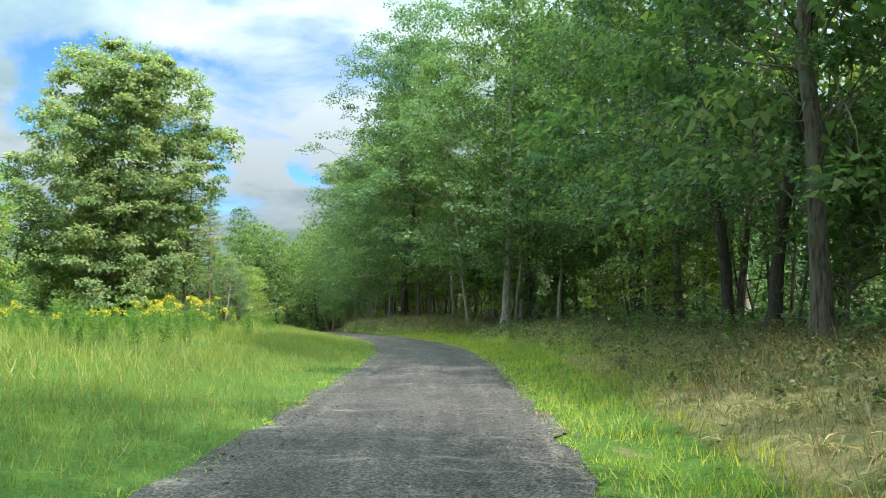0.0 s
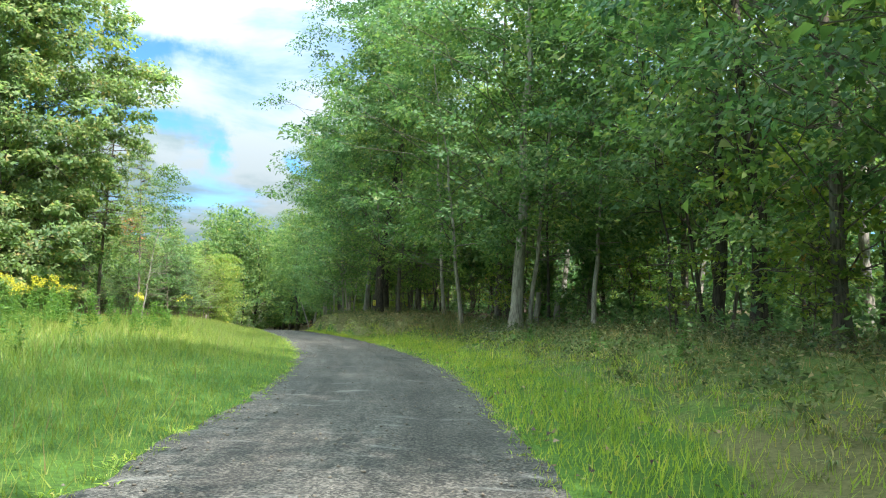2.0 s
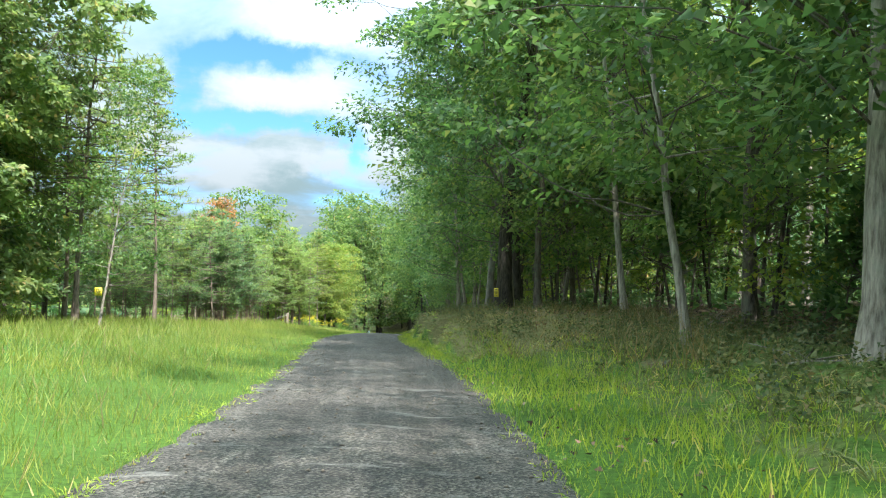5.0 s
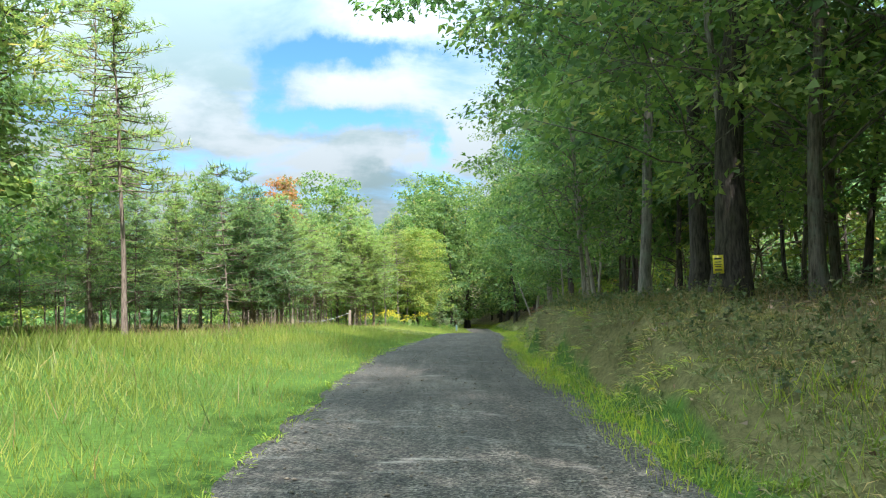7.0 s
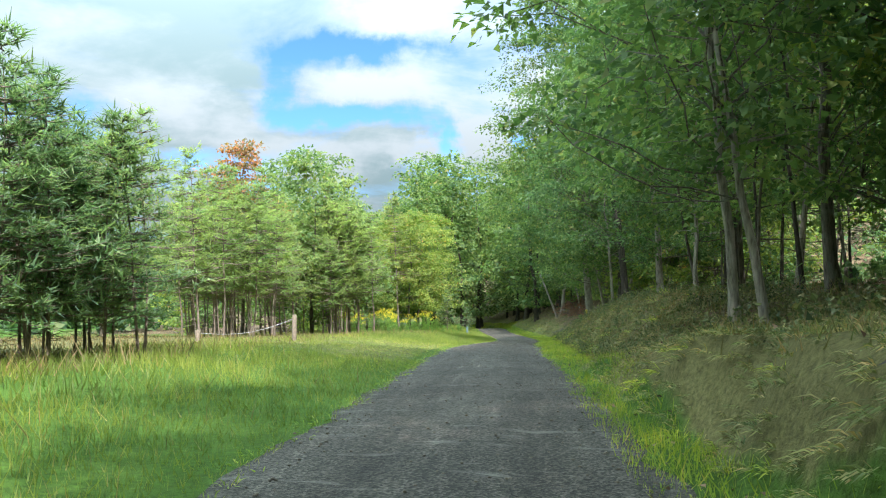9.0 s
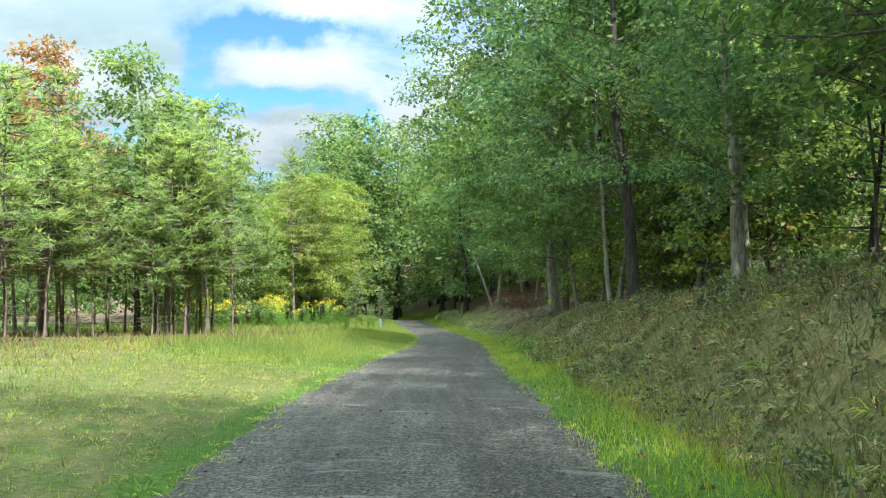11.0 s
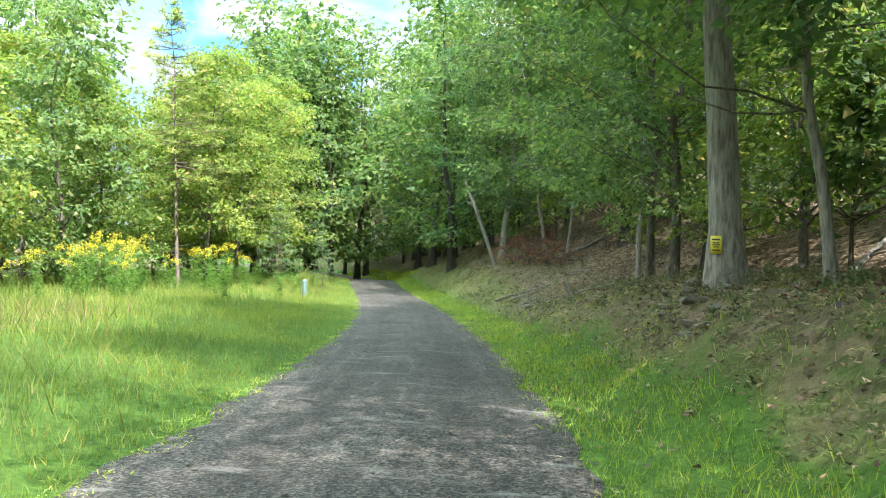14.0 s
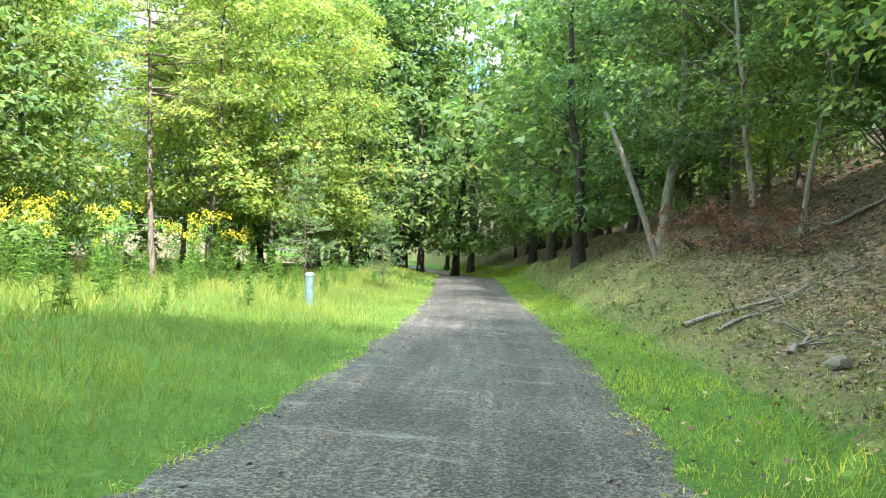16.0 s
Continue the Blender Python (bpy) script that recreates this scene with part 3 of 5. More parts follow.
def pine(name, seed, height, girth, live, reach, leaves, bark, label, whorls=26, tufts=7, needle=0.24, drop=0.0, thick=0.035):
    """A pine: straight thin trunk, dead twigs below, tiers of level boughs that carry brushes of needles."""
    rng = np.random.default_rng(seed)
    root = thing(name, label, "pine tree")
    wood = Soup()
    n = 10
    h = np.linspace(0, 1, n)
    axis = np.column_stack([np.cumsum(rng.normal(0, 0.02 * height / n, (n, 2)), 0) * 2, h * height - 0.3])
    axis[:, :2] -= axis[0, :2]
    wood.tube(axis, girth * (1 - 0.95 * h) + 0.4 * girth * np.exp(-h * height / 0.25), 7, 0.04, rng)

    def trunk_at(zz):
        return np.array([np.interp(zz, axis[:, 2], axis[:, k]) for k in range(3)])

    cs, al = [], []
    for w in range(whorls):
        u = (w + rng.random() * 0.8) / whorls
        zz = height * (live + (1 - live) * u) * 0.97
        for b in range(rng.integers(3, 6)):
            a = rng.random() * 6.28
            L = reach * ((1 - u) ** 0.75) * rng.uniform(0.55, 1.1) * (0.75 + 0.25 * min(1, u / 0.15)) + 0.25
            s = trunk_at(zz)
            rise = 0.25 * u + rng.normal(0.05, 0.1) - drop
            e = s + np.array([math.cos(a) * L, math.sin(a) * L, rise * L])
            mid = (s + e) / 2 + np.array([0, 0, -0.05 * L])
            wood.tube([s, mid, e], [0.022 + 0.006 * L, 0.016, 0.006], 3)
            k = max(3, int(tufts * (0.4 + L / reach)))
            t = rng.uniform(0.28, 1.0, k)[:, None]
            p = (1 - t) ** 2 * s + 2 * t * (1 - t) * mid + t * t * e
            sidev = np.array([-math.sin(a), math.cos(a), 0])
            p = p + sidev * (rng.uniform(-1, 1, (k, 1)) * 0.34 * L * (1.1 - t)) + np.array([0, 0, 1]) * rng.normal(0.03, 0.06, (k, 1))
            q = np.repeat(p, 7, 0)
            cs.append(q + rng.normal(0, 0.08, q.shape) * [1, 1, 0.5])
            al.append(unit(np.array([math.cos(a), math.sin(a), 0.25]) * 0.6 + rng.normal(0, 0.65, q.shape) * [1, 1, 0.55]))
    for _ in range(int(22 * live / 0.4)):
        zz = rng.uniform(0.06, live + 0.06) * height
        a = rng.random() * 6.28
        s = trunk_at(zz)
        L = rng.uniform(0.3, 1.3)
        e = s + np.array([math.cos(a) * L, math.sin(a) * L, rng.uniform(-0.25, 0.2) * L])
        wood.tube([s, (s + e) / 2 + rng.normal(0, 0.05, 3), e], [0.014, 0.009, 0.004], 3)
    piece("trunk", wood.mesh("trunk", bark), root)
    c, a = np.concatenate(cs), np.concatenate(al)
    L = needle * rng.uniform(0.7, 1.3, len(c))
    v, f = blade_tris(c, a * L[:, None], np.full(len(c), thick * 1.2), 1.0)
    piece("crown", mesh_of("crown", v, f, leaves), root)
    return root


def stand(x, y, turn=0.0, size=1.0, lean=(0, 0), tall=1.0):
    """The pose of a plant rooted at x, y."""
    return pose(x, y, float(land(x, y)), lean[0], lean[1], turn) @ Matrix.Diagonal((size, size, size * tall, 1))


def plant(root, spots, rng, group="", sizes=(0.85, 1.15), tilt=1.5):
    """Puts the thing at the first spot and copies of it at the others."""
    made = []
    for i, (x, y, *rest) in enumerate(spots):
        size = rest[0] if rest else rng.uniform(*sizes)
        turn, lean, tall = rng.uniform(0, 360), (rng.normal(0, tilt), rng.normal(0, tilt)), rng.uniform(0.93, 1.07)
        if len(rest) > 1:
            turn, lean, tall = rest[1], (0, 0), 1.0
        m = stand(x, y, turn, size, lean, tall)
        if i == 0:
            root.matrix_basis = m
            ob = root
        else:
            ob = copy_thing(root, m @ Matrix.Diagonal(tuple(1 / s for s in root.scale) + (1,)))
        if group:
            tagged(ob, group=group)
        made.append(ob)
    return made

# ---------------------------------------------------------------- ground and lane
def ground():
    ys = np.concatenate([[-400, -200, -100, -60, -40, -25], np.arange(-15, 200, 0.75), np.arange(200, 300, 4), [310, 340, 400, 600, 1200, 2500]])
    ss = np.concatenate([[-2500, -1000, -400, -200, -120, -80, -60, -45, -36, -30], np.arange(-25, -10, 1.5), np.arange(-10, 2, 0.4), np.arange(2, 5, 0.16), np.arange(5, 12, 0.4),
                         np.arange(12, 40, 1.5), [42, 50, 60, 80, 120, 200, 400, 1000, 2500]])
    S, Y = np.meshgrid(ss, ys)
    yc = np.clip(Y, -60, 330)
    X = road_x(yc) + S / road_turn(yc)
    Z = land(X, Y)
    v = np.stack([X, Y, Z], -1).reshape(-1, 3)
    a, b = S.shape
    i, j = np.meshgrid(np.arange(a - 1), np.arange(b - 1), indexing="ij")
    f = np.stack([i * b + j, i * b + j + 1, (i + 1) * b + j + 1, (i + 1) * b + j], -1).reshape(-1, 4)
    me = mesh_of("ground", v, f, MAT["ground"], True)
    wood = smooth(7.5, 10, S) * (1 - smooth(100, 112, Y)) * (0.5 + 0.5 * smooth(50, 70, Y)) + 0.5 * smooth(4.0, 5, S) * smooth(8.5, 6, S) * smooth(58, 64, Y) * (1 - smooth(100, 112, Y)) + np.maximum(0.55 * smooth(3.2, 4.0, S), smooth(4.4, 6.2, S)) * smooth(100, 112, Y)
    wood = np.maximum(wood, smooth(-9, -13, S) * smooth(-70, -50, S) * smooth(150, 175, Y))
    wood = np.maximum(wood, smooth(-9, -12, S) * smooth(-70, -45, S) * smooth(55, 70, Y) * (0.6 - 0.5 * smooth(68, 76, Y)))
    wood = wood * (1 - 0.4 * smooth(148, 160, Y) * smooth(12, 8, S) * (S > 0))
    dry = 0.6 * smooth(2.9, 3.7, S) * smooth(104, 114, Y) + np.where(Y > 57, smooth(2.2, 2.6, S - 0.5 * smooth(84, 90, Y)), smooth(3.0, 4.0, S) * (1 - 0.55 * smooth(20, 26, Y))) * (1 - smooth(103, 115, Y)) + 0.45 * smooth(4, 6, S) * smooth(20, 8, Y)
    dry = dry + 0.55 * entrance(X, Y) + 0.95 * straw(X, Y)
    bare = np.zeros_like(X)
    bare = np.maximum(bare, scars(X, Y))
    bare = np.maximum(bare, 0.22 * entrance(X, Y) * smooth(-7, -3, S))
    for name, data in (("litter", wood), ("thatch", dry), ("bare", bare)):
        at = me.attributes.new(name, "FLOAT", "POINT")
        at.data.foreach_set("value", np.clip(data, 0, 1).astype(np.float32).ravel())
    return tagged(new("ground", me), "grassy verges, meadow and leaf-strewn woodland floor beside the lane", "ground", kind="structure")


def lane():
    rng = np.random.default_rng(3)
    ys = np.arange(-30, 300, 0.5)
    ss = np.linspace(-1, 1, 15)
    S, Y = np.meshgrid(ss, ys)
    ragged = 0.16 * np.sin(Y * 1.7 + S) * np.sin(Y * 0.61 + 1) + 0.09 * np.sin(Y * 4.1 + 2 * S) + 0.05 * np.sin(Y * 9.7)
    D = S * HALF + np.sign(S) * np.abs(S) ** 6 * ragged
    X = road_x(Y) + D / road_turn(Y)
    crown = 0.05 * (1 - S * S) - 0.025 * np.exp(-((np.abs(D) - 0.8) / 0.28) ** 2) + 0.006 * waves(X * 2, Y * 2)
    Z = road_z(Y) + crown - 0.02
    v = np.stack([X, Y, Z], -1).reshape(-1, 3)
    a, b = S.shape
    i, j = np.meshgrid(np.arange(a - 1), np.arange(b - 1), indexing="ij")
    f = np.stack([i * b + j, i * b + j + 1, (i + 1) * b + j + 1, (i + 1) * b + j], -1).reshape(-1, 4)
    me = mesh_of("road", v, f, MAT["gravel"], True)
    lay = me.uv_layers.new(name="lane")
    uv = np.stack([D, Y], -1).reshape(-1, 2)[f.ravel()]
    lay.data.foreach_set("uv", uv.astype(np.float32).ravel())
    return tagged(new("road", me), "narrow dark gravel lane with packed wheel tracks", "road", kind="structure")


ground()
lane()


# ---------------------------------------------------------------- woods
R = np.random.default_rng(11)

# wood's edge: tall oaks and hickories whose boughs hang low towards the lane
edge = {
    "pale": broadleaf("oak_tree", 101, 24, 0.27, 3.3, 6.6, 190, 60, 0.25, MAT["oak_leaf"], MAT["pale_bark"], "tall oak with pale grey bark at the wood's edge", 0.36, 0.012, 1.0, split=True, core=340),
    "brown": broadleaf("hickory_tree", 102, 23, 0.20, 2.4, 6.2, 190, 52, 0.25, MAT["hickory_leaf"], MAT["bark"], "green hickory with low hanging boughs at the wood's edge", 0.38, clump=1.0, split=True, core=340),
    "dark": broadleaf("red_oak_tree", 103, 26, 0.29, 4.2, 6.8, 190, 52, 0.265, MAT["oak_leaf"], MAT["dark_bark"], "tall dark-barked oak at the wood's edge", 0.35, clump=1.0, split=True, core=340),
    "high": broadleaf("white_oak_tree", 106, 26, 0.20, 6.0, 7.6, 210, 56, 0.26, MAT["oak_leaf"], MAT["shaded_bark"], "tall oak with a bare lower trunk and boughs over the lane", 0.33, 0.012, 1.05, split=True, core=340),
    "wide": broadleaf("great_oak_tree", 107, 27, 0.31, 6.0, 9.5, 330, 72, 0.29, MAT["hickory_leaf"], MAT["pale_bark"], "great pale-barked oak with wide boughs over the lane", 0.33, 0.004, 1.5, split=True, core=700),
    "far": broadleaf("distant_tree", 105, 23, 0.31, 2.4, 5.6, 95, 14, 0.62, MAT["hickory_leaf"], MAT["dark_bark"], "green tree beside the far bend of the lane", 0.4, clump=1.35, twiggy=False),
    "slim": broadleaf("ash_tree", 104, 18, 0.11, 3.4, 4.0, 90, 30, 0.27, MAT["hickory_leaf"], MAT["pale_bark"], "slim grey-barked tree at the wood's edge", 0.45, 0.05, bare=5, split=True),
}
EDGE_SPOTS = {
    # the last, at (17, 7), stands out of view, added only for its canopy
    "pale": [(3.7, 49.3, 1.05), (-9.6, 110.6, 0.75), (-22.5, 171, 0.9), (17, 7, 0.95)],
    # all but the first stand out of view, added to shade the lane's start
    "high": [(-5.0, 79.0, 1.05, 70), (5.2, -2.5, 0.8, 10), (12.5, 14.5, 0.9, 30), (9.5, -14, 0.9, 50)],
    "wide": [(-15.22, 132.5, 1.0, 40)],
    "far": [(side(178, 5.4), 178, 1.0), (side(189, 5.2), 189, 1.1), (side(203, 5.5), 203, 1.1), (-24.5, 182, 1.0), (-30.5, 199, 1.0), (-38, 221, 0.95), (-27.5, 191, 0.95), (-33.0, 209, 1.0),
            (-42.9, 200.8, 1.1), (-41.5, 206.0, 1.2), (-45.4, 203.5, 1.3), (-44.8, 201.8, 1.1), (-49, 212, 1.4), (-52, 214, 1.3), (-47.5, 207, 1.1), (side(226, 3.0), 226, 1.3), (side(229, -3.2), 229, 1.25), (-36.8, 221.7, 1.2), (-34.6, 219.5, 1.2), (-31.3, 218.5, 1.1), (side(205, -9.5), 205, 1.2), (side(192, -9.5), 192, 1.1), (side(184, 6.5), 184, 0.8), (side(196, 6.2), 196, 0.85), (-20.2, 176, 0.85)] +
           [(side(y, s), y, q) for y, s, q in ((173, 9.0, 0.42), (180, 8.6, 0.5), (187, 8.4, 0.45), (194, 8.8, 0.55), (201, 8.0, 0.5), (208, 7.5, 0.55), (215, 7.0, 0.6), (222, 6.5, 0.6), (214, 13, 0.8), (226, 12, 0.9))],
    # (11.0, 7.8) stands out of view, added to shade the near right verge
    "brown": [(8.45, 18.6, 1.25), (11.0, 7.8, 0.8), (9.6, 33.5, 1.0), (3.6, 57.6, 1.0), (-1.9, 66.2, 0.75), (-0.8, 71.5, 0.7), (-5.2, 91.0, 0.9), (-6.9, 100.5, 1.0), 
              (-15.2, 147.5, 0.9), (-15.0, 143.0, 0.85), (-19.8, 169, 0.9)],
    # (15.5, 19.5) and (13.8, 9.6) are unseen trees, added to shade the near wood
    "dark": [(10.4, 44.5, 0.9), (-3.28, 66.95, 1.0, 200), (-3.4, 75.6, 1.0), (-6.2, 107.5, 0.85), (-13.4, 147, 0.85), (9.3, 23.6, 0.8), (9.8, 28.5, 0.8), (10.77, 41.5, 1.0), (15.5, 19.5, 0.8), (13.8, 9.6, 0.85), (-11.75, 119.6, 0.9), (-12.65, 127.2, 0.75), (-15.36, 159.6, 1.1)],
    "slim": [(-7.6, 119.8, 1.2), (1.7, 54.1), (-16.16, 61.97, 0.5, 0), (4.2, 49.4), (-3.0, 68.4), (0.9, 62.5), (-7.1, 86.9), (-7.7, 87.4), (-8.2, 101.0), (-8.0, 125.2),
             (-12.5, 121.0), (-13.9, 131.0), (-12.2, 126.3), (-18.3, 162.5), (-15.2, 152.8), (-19.4, 163.2), (6.6, 47.6), (-1.2, 71.5), (-5.5, 96.0)],
}
for kind, sp in EDGE_SPOTS.items():
    plant(edge[kind], sp, R, "trees along the wood's edge", (0.85, 1.15), 1.6)

# further in: bare trunks with high crowns
inner_label = "slender woodland tree with a bare trunk and high crown"
# the maple colour on two of these also imitates sunlit foliage
inner = [broadleaf("woodland_tree", 111, 22, 0.19, 6.0, 5.2, 54, 16, 0.6, MAT["maple_leaf"], MAT["bark"], inner_label, 0.42, bare=6, clump=1.5, twiggy=False),
         broadleaf("woodland_tree", 112, 19, 0.14, 4.5, 4.8, 54, 16, 0.58, MAT["oak_leaf"], MAT["dark_bark"], inner_label, 0.42, bare=8, clump=1.5, twiggy=False),
         broadleaf("woodland_tree", 113, 24, 0.23, 7.5, 5.6, 54, 16, 0.62, MAT["maple_leaf"], MAT["pale_bark"], inner_label, 0.42, bare=5, clump=1.5, twiggy=False),
         broadleaf("woodland_tree", 114, 21, 0.15, 4.2, 5.0, 80, 34, 0.36, MAT["sunlit_leaf"], MAT["bark"], "slender woodland tree with thin layered yellow-green boughs", 0.4, bare=6, clump=1.25, twiggy=False)]
spots = [[], [], [], []]
k = 0
for y in np.arange(13, 250, 10.6):
    for s0, d in ((13.0, 2.2), (18.5, 2.5), (26, 3.0), (34, 3.5)):
        yy = y + R.uniform(-3, 3)
        k += 1
        if (yy < 27 and s0 < 15) or (112 < yy < 140 and s0 < 15) or (112 < yy < 166 and (s0 > 30 or (s0 > 15 and k % 2))) or (yy < 112 and s0 > 22 and k % 3 == 0):
            continue
        spots[3 if s0 < 15 or (s0 < 20 and 100 < yy < 160) else 2 if 112 < yy < 175 else k % 3].append((side(yy, s0 + R.uniform(-d, d)), yy))
for y in (128, 140, 150, 161, 172):
    spots[3].append((side(y, R.uniform(9.5, 14)), y, 0.85))
    k += 1
spots[1] += [(5.1, 76.7, 0.9), (-3.8, 86.1, 0.95), (-1.85, 87.0, 0.9)]
spots[0] += [(-3.0, 86.6, 0.8), (14.0, 54.7, 0.9), (13.5, 58.8, 0.9)]
for e, sp in zip(inner, spots):
    plant(e, sp, R, "trees inside the wood", (0.8, 1.15), 2.5)

# thin poles between the larger trunks
poles = [broadleaf("pole_tree", 115, 13, 0.075, 5.0, 2.2, 16, 9, 0.5, MAT["hickory_leaf"], MAT["dark_bark"], "thin dark pole-like tree with a small crown", 0.5, 0.03, bare=5, clump=1.0, twiggy=False),
         broadleaf("pole_tree", 116, 11, 0.06, 4.0, 2.0, 16, 9, 0.5, MAT["oak_leaf"], MAT["bark"], "thin leaning pole-like tree with a small crown", 0.5, 0.06, bare=6, clump=1.0, twiggy=False)]
spots = [[], []]
for k in range(84):
    y = 22 + 92 * (k + R.random()) / 84
    spots[k % 2].append((side(y, float(np.interp(y, [20, 56, 66, 115], [10.5, 9.0, 7.5, 8.0])) + 9 * R.random()), y))
for e, sp in zip(poles, spots):
    plant(e, sp, R, "thin poles inside the wood", (0.75, 1.25), 3.5)

# understorey
low_label = "thin understorey sapling with sparse broad green leaves"
low = [broadleaf("sapling", 121, 5.5, 0.045, 1.2, 1.9, 38, 15, 0.23, MAT["hickory_leaf"], MAT["bark"], low_label, 0.5, 0.05, 0.55, split=True, core=250),
       broadleaf("sapling", 122, 4.2, 0.035, 0.9, 1.6, 32, 15, 0.22, MAT["maple_leaf"], MAT["bark"], low_label, 0.5, 0.05, 0.5, split=True)]
spots = [[], []]
for k in range(78):
    y = R.uniform(6, 215)
    base = float(np.interp(y, [10, 30, 55, 65, 100, 115, 200], [11, 9.5, 8.6, 8.0, 9.6, 10.0, 9.0]))
    spots[k % 2].append((side(y, base + 15 * R.random() ** 1.5), y))
spots[1] += [(-11.0, 122.5, 1.2), (-10.2, 126.0, 1.4), (-7.5, 128.0, 1.8), (-6.5, 122.5, 1.8), (-9.0, 133.5, 1.8), (-4.5, 126.0, 2.0), (-11.2, 139.0, 1.6), (-15.2, 155.5, 0.7), (-11.6, 129.5, 1.1), (-12.6, 137.5, 1.2), (-9.2, 119.0, 1.1), (-13.6, 141.5, 1.0)]
for e, sp in zip(low, spots):
    plant(e, sp, R, "saplings under the trees", (0.7, 1.4), 4)

# meadow side: big oak, then mixed trees
big = broadleaf("field_oak", 131, 21, 0.34, 1.0, 7.8, 560, 74, 0.34, MAT["field_leaf"], MAT["bark"], "large rounded oak standing alone behind the meadow", 0.24, split=True, core=1500)
big.matrix_basis = stand(-24.6, 62, 30)
left_label = "leafy tree at the edge of the meadow"
left = [broadleaf("meadow_tree", 141, 13, 0.16, 1.2, 3.7, 100, 31, 0.31, MAT["meadow_leaf"], MAT["bark"], left_label, 0.45, twiggy=False, core=160),
        broadleaf("meadow_tree", 142, 9.5, 0.12, 0.6, 3.0, 84, 31, 0.30, MAT["maple_leaf"], MAT["bark"], left_label, 0.45, twiggy=False, core=160)]
plant(left[0], [(-30, 58), (-27.5, 66, 1.3), (-60, 172, 1.4), (-52, 190, 1.4), (-62, 186, 1.4), (-70, 168, 1.4), (-56, 200, 1.4), (-26.5, 74, 0.95), (-31, 74, 1.1), (-36, 84), (-40, 98, 1.1), (-46, 66), (-34, 48), (-42, 112), (-46, 147, 1.15), (-53, 152, 1.2), (-50, 138, 1.1), (-43.5, 156.5, 1.1)], R, "trees behind the meadow")
plant(left[1], [(-20.5, 37, 0.75), (-25, 42, 0.8), (-29, 49), (-25.4, 67.5, 1.0), (-39, 90), (-44, 78), (-50, 102), (-45.5, 153), (-42.5, 146, 0.8), (-57, 145)], R, "trees behind the meadow")

# pines
pine_label = "young pine with a thin bare lower trunk and level boughs"
pines = [pine("pine_tree", 151, 9.5, 0.06, 0.32, 2.3, MAT["needle"], MAT["pine_bark"], pine_label, 20, 5, 0.33, 0, 0.05),
         pine("pine_tree", 152, 8.2, 0.055, 0.32, 2.2, MAT["needle"], MAT["pine_bark"], pine_label, 18, 5, 0.33, 0, 0.05),
         pine("pine_tree", 153, 8.6, 0.06, 0.15, 2.5, MAT["cedar_needle"], MAT["pine_bark"], "dark green young pine in a close stand", 24, 6, 0.34, 0.02, 0.055)]
spots = [[], [], []]
for (x0, x1, y0, y1, n, kinds) in ((-33, -20.4, 78, 89, 44, (2, 2, 0)), (-33, -29, 103, 110, 7, (0, 1))):
    for k in range(n):
        x, y = R.uniform(x0, x1), R.uniform(y0, y1)
        spots[kinds[k % len(kinds)]].append((x, y, R.uniform(0.60, 0.80) if y < 95 else R.uniform(0.78, 1.08)))
for k in range(54):
    a, d = R.random(), R.random() ** 1.3 * 13
    tall_one = R.uniform(0.85, 1.1) * (1 - 0.2 * a) if d < 2.5 else R.uniform(0.95, 1.25)
    spots[k % 2].append((-38 + 9.6 * a - 0.35 * d, 112 + 10.2 * a + 0.94 * d, tall_one))
spots[2] += [(-35.4, 165.3, 0.62), (-34.4, 171.0, 0.45)]
for e, sp in zip(pines, spots):
    plant(e, sp, R, "stand of young pines", (0.85, 1.15), 1.5)
tall = pine("tall_pine", 154, 15, 0.115, 0.35, 3.4, MAT["tall_needle"], MAT["pine_bark"], "tall open pine with ragged layered boughs", 30, 7, 0.36, 0.05, 0.055)
plant(tall, [(-27.2, 81.0, 1.0), (-40.9, 163.6, 1.12), (-36.3, 133.8, 0.92), (-47.5, 150, 1.0), (-39.5, 143, 0.8), (-43.5, 141, 0.7), (-43, 128, 0.9), (-23.4, 71, 1.0), (-21.3, 68.6, 1.1), (-20.9, 74.5, 0.85), (-24.8, 68, 1.05), (-55, 150, 1.1)], R, "tall pines", (0.9, 1.1))

# bright maples beyond the meadow, then the wood on the far bend
maple_label = "bright yellow-green maple with branches down to the weeds"
maples = [broadleaf("maple_tree", 161, 15, 0.18, 3.0, 4.8, 190, 40, 0.28, MAT["maple_leaf"], MAT["bark"], maple_label, 0.42, split=True),
          broadleaf("maple_tree", 162, 13, 0.16, 1.8, 4.0, 165, 40, 0.28, MAT["maple_leaf"], MAT["bark"], maple_label, 0.42, split=True, core=250)]
plant(maples[0], [(-41.0, 167.5, 1.05), (-42.0, 174.5, 0.95), (-45.5, 172), (-52, 165, 1.1), (-43, 181, 1.1)], R, "maples beyond the meadow")
plant(maples[1], [(-43.5, 160, 0.9), (-49, 178), (-58, 158), (-44, 184, 0.8)], R, "maples beyond the meadow")
russet = broadleaf("russet_tree", 171, 14, 0.16, 3, 3.2, 100, 40, 0.3, MAT["russet_leaf"], MAT["bark"], "tree turning russet behind the pines", 0.4)
russet.matrix_basis = stand(-42, 128.5, 0, 1.1)
tagged(copy_thing(left[0], stand(-34.6, 125.5, 60, 1.06) @ Matrix.Diagonal(tuple(1 / q for q in left[0].scale) + (1,))), group="trees behind the meadow")
